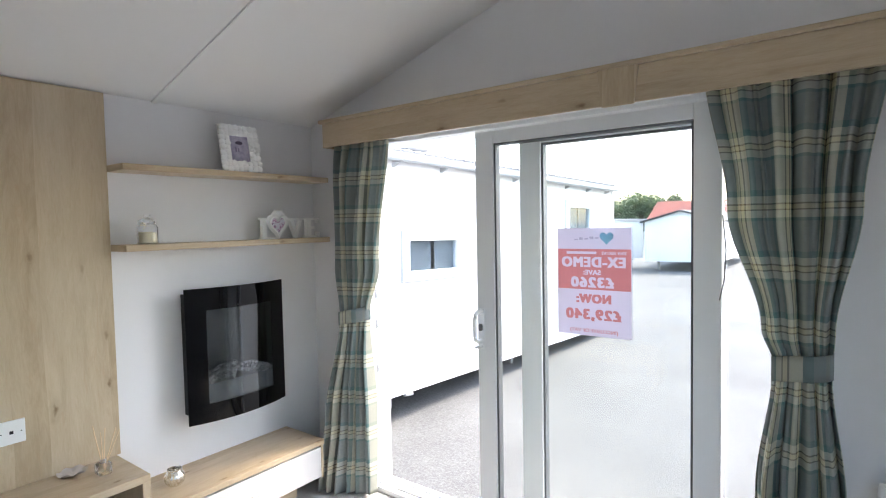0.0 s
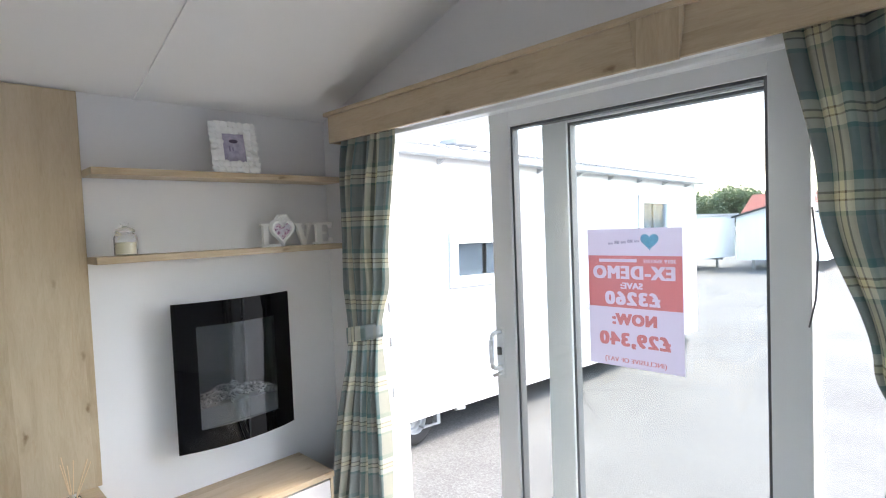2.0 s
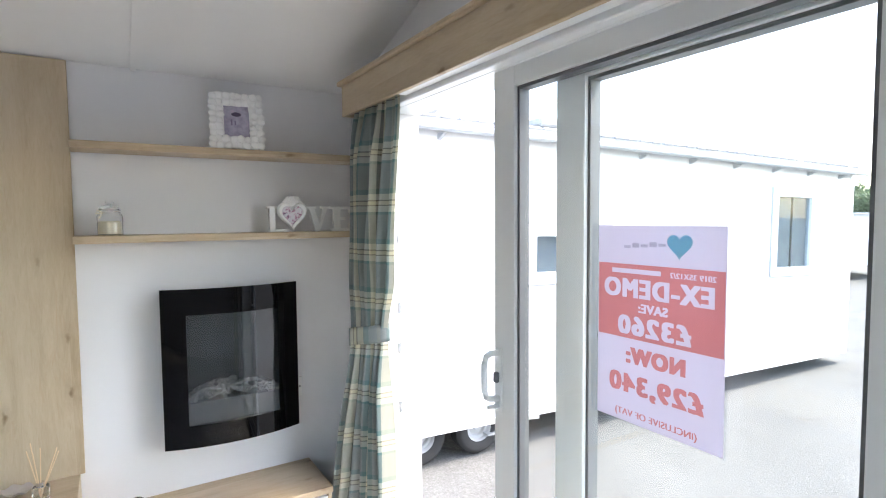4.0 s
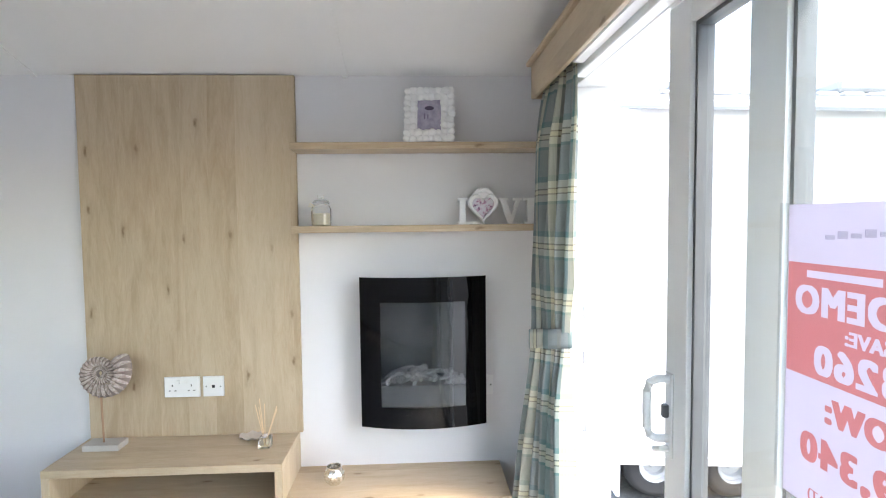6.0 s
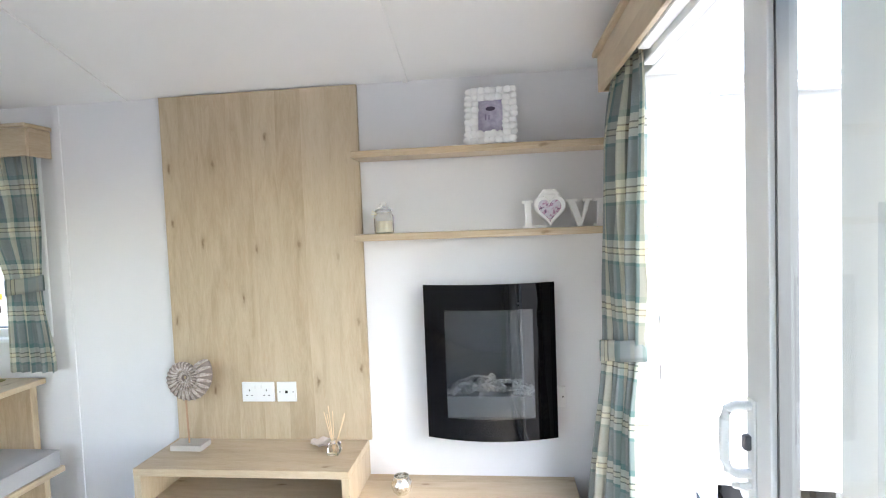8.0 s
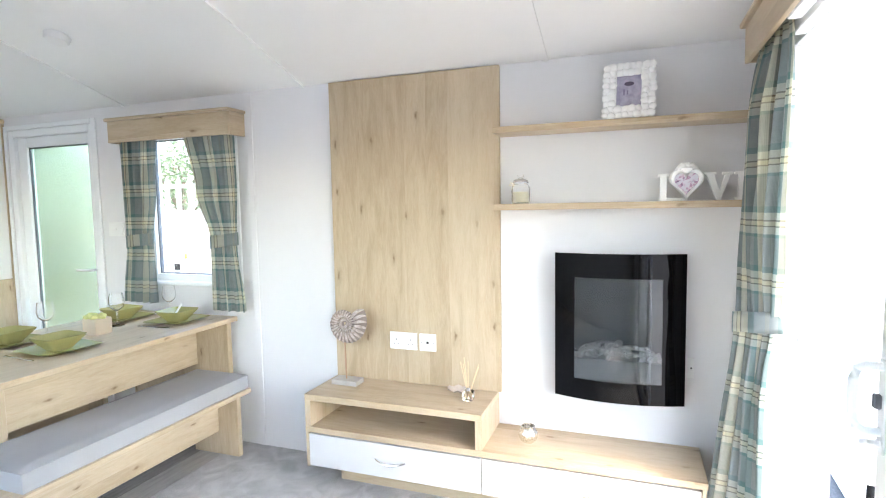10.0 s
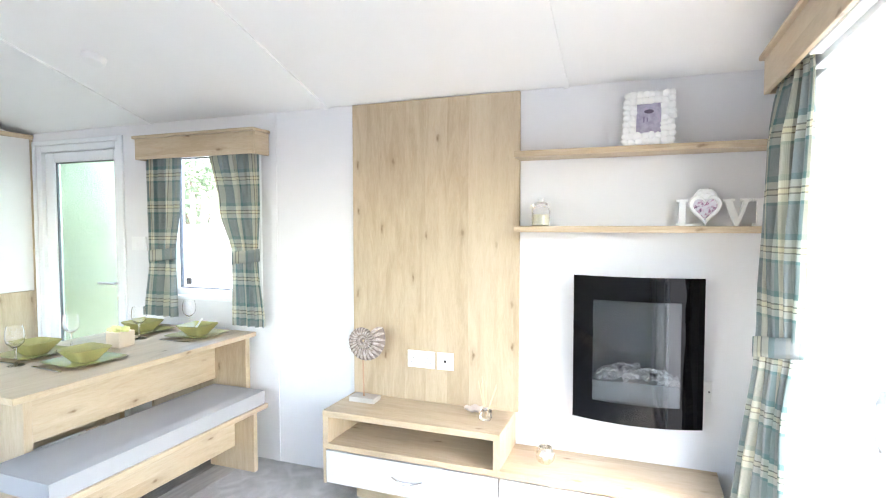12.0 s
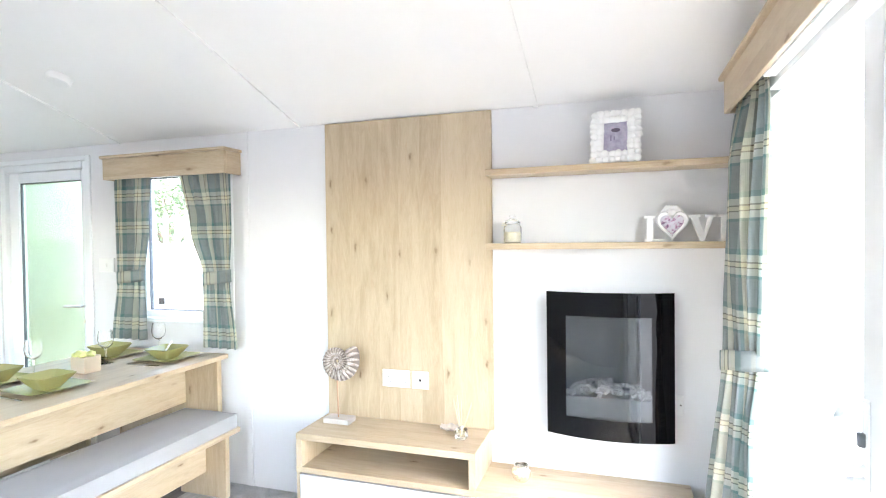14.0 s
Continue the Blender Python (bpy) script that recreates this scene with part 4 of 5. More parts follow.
rings = [[bm.verts.new((x, y, z)) for y, z in heart_line(s)] for x, s in ((0.076, 0.0039), (0.098, 0.0039), (0.104, 0.0036), (0.100, 0.0029), (0.090, 0.0028), (0.076, 0.0028))]
for a, b in zip(rings, rings[1:] + rings[:1]):
    for k in range(40):
        bm.faces.new((a[k], a[(k + 1) % 40], b[(k + 1) % 40], b[k]))
bmesh.ops.recalc_face_normals(bm, faces=bm.faces)
part("heart_frame", bm, WOODW, lv, "white heart-shaped frame", True)
FLORAL = material("floral_print", (0.6, 0.5, 0.6), 0.2)
vv = coords(FLORAL)
link(FLORAL, mix(FLORAL, ramp(FLORAL, noise_of(FLORAL, vv, 60, 3), [(0.5, (0, 0, 0)), (0.56, (1, 1, 1))]), ramp(FLORAL, noise_of(FLORAL, vv, 45, 2, 0.5, 1.0), [(0.4, (0.72, 0.68, 0.74)), (0.55, (0.55, 0.3, 0.42)), (0.68, (0.16, 0.12, 0.2))]), (0.7, 0.66, 0.72)), principled(FLORAL).inputs["Base Color"])
part("picture", prism([(hy + 0.0029 * p, hzz + 0.0029 * 1.1 * q) for p, q in heart], "x", 0.08, 0.086), FLORAL, lv, "pink and plum floral print")
rnd = random.Random(5)
for k in range(13):
    a = math.pi * (0.12 + 0.76 * k / 12)
    bm = bmesh.new()
    bmesh.ops.create_icosphere(bm, subdivisions=2, radius=1.0)
    r = 0.0085 + 0.003 * (k % 3 == 0)
    bmesh.ops.transform(bm, matrix=Matrix.Translation((0.092, hy + 0.034 * math.cos(a), hzz + 0.042 + 0.024 * math.sin(a) + 0.004 * (k % 2))) @ Matrix.Diagonal((0.007, r, r, 1)), verts=bm.verts)
    part("rosette", bm, WOODW, lv, rounded=True)
part("crest", prism([(hy + 0.033 * math.cos(a), hzz + 0.036 + 0.026 * math.sin(a)) for a in (math.pi * k / 16 for k in range(17))], "x", 0.076, 0.09), WOODW, lv)

JAR = solid_glass("clear_jar_glass", (1.0, 1.0, 1.0), 0.02)
WAX = painted("cream_wax", (0.86, 0.79, 0.60), 0.5, 80, 0.2, 0.04)
j = thing("candle_jar", (0.097, -0.945, 1.3455), "lidded glass jar with a cream candle", "candle jar")
jb = lathe([(0, 0.0), (0.036, 0.0), (0.040, 0.004), (0.040, 0.068), (0.036, 0.078), (0.032, 0.082), (0.0315, 0.086), (0.029, 0.086), (0.029, 0.081), (0.034, 0.075), (0.0375, 0.067), (0.0375, 0.006), (0, 0.004)], 48, (0.097, -0.945, 1.3455))
for q in jb.verts:
    d = Vector((q.co.x - 0.097, q.co.y + 0.945, 0))
    if 1.35 < q.co.z < 1.415 and d.length > 0.039:
        d *= 1 + 0.03 * math.cos(12 * math.atan2(d.y, d.x))
        q.co.x, q.co.y = 0.097 + d.x, -0.945 + d.y
part("jar", jb, JAR, j, rounded=True)
part("candle", lathe([(0, 0.005), (0.0365, 0.005), (0.0368, 0.048), (0.034, 0.051), (0, 0.050)], 32, (0.097, -0.945, 1.3455)), WAX, j, "cream wax", True)
part("lid", lathe([(0, 0.088), (0.034, 0.088), (0.035, 0.094), (0.030, 0.102), (0.018, 0.107), (0.010, 0.108), (0.009, 0.112), (0.014, 0.119), (0.013, 0.126), (0.006, 0.130), (0, 0.130)], 32, (0.097, -0.945, 1.3455)), JAR, j, rounded=True)
part("wire_clip", rod([(0.097 + 0.0335 * math.cos(a), -0.945 + 0.0335 * math.sin(a), 1.430 + 0.002 * math.sin(3 * a)) for a in (2 * math.pi * k / 24 for k in range(25))], 0.0016, 6), CHROME, j, rounded=True)
part("bow", rod([(0.130, -0.968, 1.428), (0.137, -0.981, 1.436), (0.133, -0.988, 1.425), (0.131, -0.965, 1.424), (0.135, -0.978, 1.408)], 0.0022, 6), WAX, j, "string bow", True)

# ---- things on the media unit ----
am_at = Vector((0.115, -1.83, 0.458))
am = thing("ammonite_ornament", am_at, "carved spiral shell ornament on a pale base", "ornament")
part("base", boxes((0.075, 0.155, -1.898, -1.757, 0.458, 0.483), bevel=0.005, seg=2), painted("limed_wood", (0.62, 0.59, 0.55), 0.8, 90, 0.5, 0.15), am)
part("stem", rod([(0.12, -1.83, 0.482), (0.12, -1.834, 0.69)], 0.004), material("copper_stem", (0.52, 0.33, 0.22), 0.4, 0.8), am, "thin copper-coloured rod", True)
CARVED = painted("carved_brown", (0.33, 0.27, 0.235), 0.8, 120, 0.6, 0.25)
WASHED = material("whitewashed_rib", (0.5, 0.44, 0.4), 0.8)
vv = coords(WASHED)
link(WASHED, ramp(WASHED, noise_of(WASHED, vv, 70, 5, 0.7), [(0.3, (0.26, 0.19, 0.16)), (0.5, (0.46, 0.39, 0.35)), (0.7, (0.70, 0.65, 0.60))]), principled(WASHED).inputs["Base Color"])
bump(WASHED, noise_of(WASHED, vv, 150, 4), 0.5, 0.003)
bm = bmesh.new()
NS, NR = 300, 14
rings = []
for k in range(NS + 1):
    tt = k / NS
    a = 3.3 * 2 * math.pi * (tt - 1) + radians(34)
    rad = 0.0955 * math.exp(-0.80 * 3.3 * (1 - tt))
    tube = rad * 0.36
    cy, czz = -1.83 + rad * math.cos(a), 0.766 + rad * math.sin(a)
    rings.append([bm.verts.new((0.12 + 0.75 * tube * math.sin(b), cy + tube * math.cos(b) * math.cos(a), czz + tube * math.cos(b) * math.sin(a))) for b in (2 * math.pi * i / NR for i in range(NR))])
for a, b in zip(rings, rings[1:]):
    for i in range(NR):
        bm.faces.new((a[i], a[(i + 1) % NR], b[(i + 1) % NR], b[i]))
bm.faces.new(rings[0])
bm.faces.new(rings[-1])
bmesh.ops.recalc_face_normals(bm, faces=bm.faces)
part("spiral_shell", bm, CARVED, am, "brown carved spiral", True)
tt = 0.28
while tt < 1.0:
    a = 3.3 * 2 * math.pi * (tt - 1) + radians(34)
    rad = 0.0955 * math.exp(-0.80 * 3.3 * (1 - tt))
    tube = rad * 0.365
    pts = []
    for i in range(13):
        b = math.pi * (0.05 + 0.90 * i / 12)
        lead = a + 0.10 * math.sin(b)
        rr = rad + tube * math.cos(b)
        pts.append((0.12 + 0.77 * tube * math.sin(b), -1.83 + rr * math.cos(lead), 0.766 + rr * math.sin(lead)))
    part("rib", rod(pts, [tube * (0.11 + 0.15 * math.sin(math.pi * i / 12)) for i in range(13)], 6), WASHED, am, rounded=True)
    tt += 0.0122

df = thing("reed_diffuser", (0.16, -1.178, 0.458), "small glass reed diffuser with thin reeds", "reed diffuser")
DX, DY = 0.16, -1.178
part("bottle", boxes((DX - 0.025, DX + 0.025, DY - 0.025, DY + 0.025, 0.458, 0.502), bevel=0.012, seg=3), solid_glass("bottle_glass", (0.98, 0.99, 0.99)), df, rounded=True)
part("oil", boxes((DX - 0.018, DX + 0.018, DY - 0.018, DY + 0.018, 0.462, 0.475), bevel=0.003), clear_glass("scent_oil", (0.98, 0.96, 0.92), 0.03), df)
part("collar", lathe([(0, 0.044), (0.012, 0.044), (0.012, 0.060), (0, 0.060)], 20, (DX, DY, 0.458)), CHROME, df, rounded=True)
REED = painted("reed", (0.80, 0.60, 0.38), 0.7, 200, 0.2, 0.05)
for dy, dx, h in ((-0.032, 0.01, 0.165), (-0.024, -0.02, 0.18), (0.006, 0.015, 0.17), (0.050, 0.0, 0.155), (0.056, 0.02, 0.150), (-0.014, 0.025, 0.16)):
    part("reed", rod([(DX, DY, 0.47), (DX + dx, DY + dy, 0.47 + h)], 0.0018, 6), REED, df)
bm = lathe([(0, 0.004), (0.028, 0.006), (0.040, 0.012), (0.042, 0.013), (0.038, 0.009), (0.026, 0.001), (0, 0.0)], 36, (0, 0, 0))
for q in bm.verts:
    q.co.y *= 1.25
    q.co.z += 0.004 * math.sin(6 * math.atan2(q.co.y, q.co.x)) * (q.co.xy.length / 0.04)
    q.co += Vector((0.075, -1.255, 0.4625))
single("shell_dish", bm, painted("oyster", (0.70, 0.62, 0.56), 0.35, 60, 0.3, 0.12), (0.075, -1.255, 0.458), "pale oyster-shell dish beside the diffuser", "dish", rounded=True)
vt = thing("tealight_holder", (0.158, -0.905, 0.300), "small silvered ribbed glass tealight holder", "tealight holder")
bm = lathe([(0, 0), (0.022, 0.0), (0.031, 0.010), (0.036, 0.026), (0.034, 0.042), (0.027, 0.052), (0.025, 0.056), (0.027, 0.064), (0.0255, 0.064), (0.0235, 0.056), (0.025, 0.051), (0.032, 0.041), (0.034, 0.026), (0.029, 0.011), (0, 0.004)], 60, (0, 0, 0))
for q in bm.verts:
    if 0.005 < q.co.z < 0.05:
        f = 1 + 0.06 * math.cos(14 * math.atan2(q.co.y, q.co.x))
        q.co.x, q.co.y = q.co.x * f, q.co.y * f
for q in bm.verts:
    q.co *= 1.12
MERC = material("mercury_glass", (0.75, 0.72, 0.62), 0.14, 0.9)
vv = coords(MERC)
link(MERC, ramp(MERC, noise_of(MERC, vv, 70, 5, 0.7), [(0.36, (0.50, 0.43, 0.30)), (0.50, (0.93, 0.92, 0.88))]), principled(MERC).inputs["Base Color"])
part("cup", bm, MERC, vt, rounded=True, local=True)
part("wire", rod([(0.0295 * math.cos(a), 0.0295 * math.sin(a), 0.063) for a in (2 * math.pi * k / 24 for k in range(25))], 0.002, 6), CHROME, vt, rounded=True, local=True)

# ---- dining end ----
TZ = 0.742
t = thing("dining_table", (0.66, -2.96, 0), "oak dining table with slab legs, laid for four", "dining table")
part("tabletop", boxes((0.03, 1.29, -3.36, -2.57, TZ - 0.025, TZ), bevel=0.002), OAK_X, t)
part("end_panel", boxes((0.05, 0.085, -3.32, -2.60, 0, TZ - 0.025), bevel=0.002), OAK_Z, t)
for y0, y1 in ((-3.02, -2.81), (-3.34, -3.13)):
    part("leg", boxes((1.078, 1.113, y0, y1, 0, TZ - 0.025), bevel=0.002), OAK_Z, t)
part("apron", boxes((0.085, 1.078, -2.845, -2.82, 0.465, TZ - 0.025), bevel=0.001), OAK_X, t)
part("apron", boxes((0.085, 1.078, -3.16, -3.135, 0.465, TZ - 0.025), bevel=0.001), OAK_X, t)
CLOTH = painted("grey_cushion", (0.42, 0.42, 0.425), 0.9, 700, 0.5, 0.05, 0.1)
b = thing("bench", (0.71, -2.62, 0), "oak bench with a pale grey seat cushion", "bench", "dining benches")
part("seat_board", boxes((0.105, 1.30, -2.80, -2.435, 0.345, 0.37), bevel=0.002), OAK_X, b)
for x0 in (0.14, 1.215):
    part("leg", boxes((x0, x0 + 0.03, -2.785, -2.48, 0, 0.345), bevel=0.002), OAK_Z, b)
part("apron", boxes((0.17, 1.215, -2.635, -2.61, 0.13, 0.345), bevel=0.001), OAK_X, b)
bm = bmesh.new()
NX, NY = 36, 12
def pad(u, w):
    e = (1 - abs(2 * u - 1) ** 8) * (1 - abs(2 * w - 1) ** 5)
    return e
rows = []
for side in (1, -1):
    g = []
    for a in range(NX + 1):
        col = []
        for c in range(NY + 1):
            u, w = a / NX, c / NY
            h = 0.034 + 0.014 * pad(u, w) ** 0.5 + 0.003 * noise.noise(Vector((u * 6, w * 3, 1)))
            col.append(bm.verts.new((0.117 + 1.14 * u, -2.796 + 0.348 * w, 0.4065 + (h if side > 0 else -0.0355))))
        g.append(col)
    rows.append(g)
    for a in range(NX):
        for c in range(NY):
            bm.faces.new((g[a][c], g[a + 1][c], g[a + 1][c + 1], g[a][c + 1]))
t_, u_ = rows
rim = [(a, 0) for a in range(NX + 1)] + [(NX, c) for c in range(1, NY + 1)] + [(a, NY) for a in range(NX - 1, -1, -1)] + [(0, c) for c in range(NY - 1, 0, -1)]
for (a, c), (d, e) in zip(rim, rim[1:] + rim[:1]):
    bm.faces.new((t_[a][c], t_[d][e], u_[d][e], u_[a][c]))
bmesh.ops.recalc_face_normals(bm, faces=bm.faces)
cu = part("cushion", bm, CLOTH, b, "pale grey cushion", True)
part("piping", rod([(0.117 + 1.14 * a / NX, -2.796 + 0.348 * c / NY, 0.441) for a, c in rim + rim[:1]], 0.0032, 6), CLOTH, cu, rounded=True)
copy_thing(b, Matrix.Translation((0.71, -3.62, 0)))

GREEN = painted("olive_glaze", (0.36, 0.335, 0.135), 0.22, 30, 0.05, 0.06, 0.5)
def square_dish(s0, s1, h, wall, lip=0.0):
    """A square dish: bottom side, top side, height, wall thickness."""
    bm = bmesh.new()
    def ring(side, z, n=6):
        r, c = side * 0.16, side / 2 - side * 0.16
        return [bm.verts.new((sx * c + r * math.cos(a0 + math.pi / 2 * k / n), sy * c + r * math.sin(a0 + math.pi / 2 * k / n), z))
                for sx, sy, a0 in ((1, 1, 0), (-1, 1, math.pi / 2), (-1, -1, math.pi), (1, -1, 1.5 * math.pi)) for k in range(n + 1)]
    rs = [ring(s0, 0), ring(s1 * 0.97, h * 0.9), ring(s1, h), ring(s1 - wall, h), ring(s1 * 0.97 - 2 * wall, h * 0.9), ring(s0 - wall, wall)]
    for a, b_ in zip(rs, rs[1:]):
        for i in range(len(a)):
            bm.faces.new((a[i], a[(i + 1) % len(a)], b_[(i + 1) % len(a)], b_[i]))
    bm.faces.new(rs[0])
    bm.faces.new(rs[-1])
    bmesh.ops.recalc_face_normals(bm, faces=bm.faces)
    return bm
GLASS = solid_glass("wine_glass", (1, 1, 1))
STEEL = material("cutlery_steel", (0.7, 0.7, 0.7), 0.18, 1.0)
def wine_glass(x, y):
    g = thing("wine_glass", (x, y, TZ), "clear stemmed wine glass on the table", "wine glass", "wine glasses")
    part("bowl", lathe([(0, 0.078), (0.015, 0.082), (0.032, 0.100), (0.037, 0.125), (0.034, 0.155), (0.030, 0.172), (0.0288, 0.172), (0.033, 0.155), (0.0358, 0.125), (0.031, 0.101), (0.014, 0.0845), (0, 0.081)], 32), GLASS, g, rounded=True, local=True)
    part("stem", lathe([(0, 0.078), (0.006, 0.078), (0.0038, 0.06), (0.0038, 0.018), (0.008, 0.006), (0.032, 0.0025), (0.033, 0.0), (0, 0.0)], 32), GLASS, g, rounded=True, local=True)
def setting_for(x, y, turn, near):
    m4 = pose(x, y, TZ, 0, 0, turn)
    p_ = new("plate", mesh_of("plate", square_dish(0.15, 0.255, 0.014, 0.004), GREEN))
    p_.matrix_basis = m4 @ Matrix.Translation((0, 0, 0.0004))
    smooth(p_)
    tagged(p_, "square olive-green plate on the table", "plate", "dinner plates")
    b_ = new("bowl", mesh_of("bowl", square_dish(0.075, 0.168, 0.060, 0.005), GREEN))
    b_.matrix_basis = m4 @ Matrix.Translation((0, 0, 0.0046))
    smooth(b_)
    tagged(b_, "square olive-green bowl standing on a plate", "bowl", "green bowls")
    for side, kind in ((-1, "fork"), (1, "knife")):
        c_ = thing(kind, (0, 0, 0), "steel %s beside a green plate" % kind, kind, "cutlery")
        c_.matrix_basis = m4 @ Matrix.Translation((side * 0.150, -0.02 * near, 0.0005)) @ pose(0, 0, 0, 0, 0, 0 if near > 0 else 180)
        part("handle", boxes((-0.007, 0.007, -0.09, 0.02, 0, 0.0035), bevel=0.0015), STEEL, c_, local=True)
        if kind == "fork":
            part("neck", boxes((-0.010, 0.010, 0.02, 0.045, 0.001, 0.0035), bevel=0.001), STEEL, c_, local=True)
            for q in range(4):
                part("tine", boxes((-0.010 + 0.0058 * q, -0.0075 + 0.0058 * q, 0.045, 0.09, 0.001, 0.003)), STEEL, c_, local=True)
        else:
            part("blade", prism([(-0.008, 0.02), (0.008, 0.02), (0.009, 0.09), (0.002, 0.115), (-0.008, 0.10)], "z", 0.0, 0.002), STEEL, c_, local=True)
for x, y, turn, near in ((0.84, -2.835, -4, 1), (0.23, -2.80, 3, 1), (0.83, -3.18, 2, -1), (0.26, -3.17, -3, -1)):
    setting_for(x, y, turn, near)
for x, y in ((0.99, -3.05), (0.69, -3.135), (0.40, -3.03), (0.12, -2.97)):
    wine_glass(x, y)
sp = single("spoon", rod([(0.242, -2.815, 0.765), (0.205, -2.79, 0.835)], [0.004, 0.006], 8), WHITE, (0.24, -2.81, 0.76), "white spoon resting in a green bowl", "spoon", rounded=True)
pl = thing("flower_box", (0.56, -2.965, TZ), "beige box planter with pale yellow flowers", "planter")
part("box", boxes((0.515, 0.605, -3.01, -2.92, TZ, TZ + 0.078), bevel=0.003), painted("beige_card", (0.58, 0.48, 0.36), 0.7, 150, 0.3, 0.05), pl)
PETAL = painted("yellow_petals", (0.72, 0.74, 0.30), 0.7, 60, 0.4, 0.15)
rnd = random.Random(11)
for k in range(26):
    bm = bmesh.new()
    bmesh.ops.create_icosphere(bm, subdivisions=2, radius=1.0)
    off = Vector((k * 3.1, 0, 0))
    for q in bm.verts:
        q.co *= 1 + 0.45 * noise.noise(q.co * 2.6 + off)
    r = rnd.uniform(0.011, 0.017)
    bmesh.ops.transform(bm, matrix=Matrix.Translation((0.56 + rnd.uniform(-0.036, 0.036), -2.965 + rnd.uniform(-0.036, 0.036), TZ + 0.083 + rnd.uniform(-0.004, 0.012))) @ Matrix.Diagonal((r, r, r * 0.8, 1)), verts=bm.verts)
    part("flower", bm, PETAL, pl, rounded=True)

# tall kitchen unit past the entrance door
k_ = thing("tall_cabinet", (0.3, -4.7, 0), "tall cream kitchen cabinet with oak trim", "cabinet")
KY = -4.46
part("upper_panel", boxes((0.02, 0.62, KY - 0.5, KY, 0.90, 1.935), bevel=0.002), CREAM, k_)
part("lower_panel", boxes((0.02, 0.62, KY - 0.5, KY, 0.0, 0.897), bevel=0.002), OAK_Z, k_)
part("cornice", boxes((0.005, 0.65, KY - 0.5, KY + 0.02, 1.935, 1.965), bevel=0.004), OAK_X, k_)
part("edge_strip", boxes((0.001, 0.02, KY - 0.02, KY + 0.004, 0.0, 1.935), bevel=0.002), OAK_Z, k_)

# ---- outside: yard, neighbouring caravan, far caravans, fence, trees ----
GZ = -0.55
bm = bmesh.new()
bmesh.ops.create_grid(bm, x_segments=1, y_segments=1, size=400, matrix=Matrix.Translation((0, 0, GZ)))
setting("ground", bm, ASPHALT, "worn grey tarmac sales yard", "ground")
CLAD = material("white_cladding", (0.78, 0.79, 0.80), 0.45)
vv = coords(CLAD)
wv = node(CLAD, "ShaderNodeTexWave", Scale=2.6)
wv.bands_direction, wv.wave_profile = "Z", "SAW"
link(CLAD, vv, wv.inputs["Vector"])
bump(CLAD, wv.outputs["Fac"], 0.12, 0.006)
link(CLAD, ramp(CLAD, noise_of(CLAD, vv, 1.2, 4), [(0.3, (0.72, 0.73, 0.73)), (0.7, (0.82, 0.82, 0.82))]), principled(CLAD).inputs["Base Color"])
GUTTER = painted("grey_gutter", (0.46, 0.47, 0.48), 0.4, 60, 0.05, 0.05)
VERGE = painted("dark_grey_trim", (0.055, 0.057, 0.058), 0.6, 60, 0.2, 0.15)
# grey that stands for the thin shadow round the caravan window frames
GAP_SHADE = painted("gap_shade", (0.42, 0.43, 0.44), 0.6, 60, 0.1, 0.05)
TILE = painted("roof_tile", (0.42, 0.42, 0.43), 0.6, 30, 0.4, 0.1)
STEELG = painted("galvanised_steel", (0.30, 0.31, 0.32), 0.5, 60, 0.2, 0.15)
RUBBER = painted("tyre_rubber", (0.025, 0.025, 0.026), 0.8, 100, 0.4, 0.1)
DIM = clear_glass("far_glass", (0.8, 0.84, 0.86))
RIM = painted("rim_steel", (0.45, 0.455, 0.46), 0.45, 60, 0.2, 0.25)
def wheel(parent, x, y, z, r):
    tyre = lathe([(r * 0.53, -0.07), (r * 0.9, -0.075), (r, -0.05), (r, 0.05), (r * 0.9, 0.075), (r * 0.80, 0.082), (r * 0.53, 0.066)], 36)
    turn = Matrix.Translation((x, y, z)) @ Matrix.Rotation(radians(90), 4, "Y")
    bmesh.ops.transform(tyre, matrix=turn, verts=tyre.verts)
    w_ = part("wheel", tyre, RUBBER, parent, "black tyre", True, local=True)
    rim = lathe([(0, 0.030), (r * 0.13, 0.034), (r * 0.16, 0.012), (r * 0.33, 0.006), (r * 0.38, 0.028), (r * 0.47, 0.034), (r * 0.50, 0.060), (r * 0.535, 0.066), (r * 0.54, -0.06), (0, -0.06)], 36)
    bmesh.ops.transform(rim, matrix=turn, verts=rim.verts)
    part("rim", rim, RIM, w_, "pale steel rim", True, local=True)
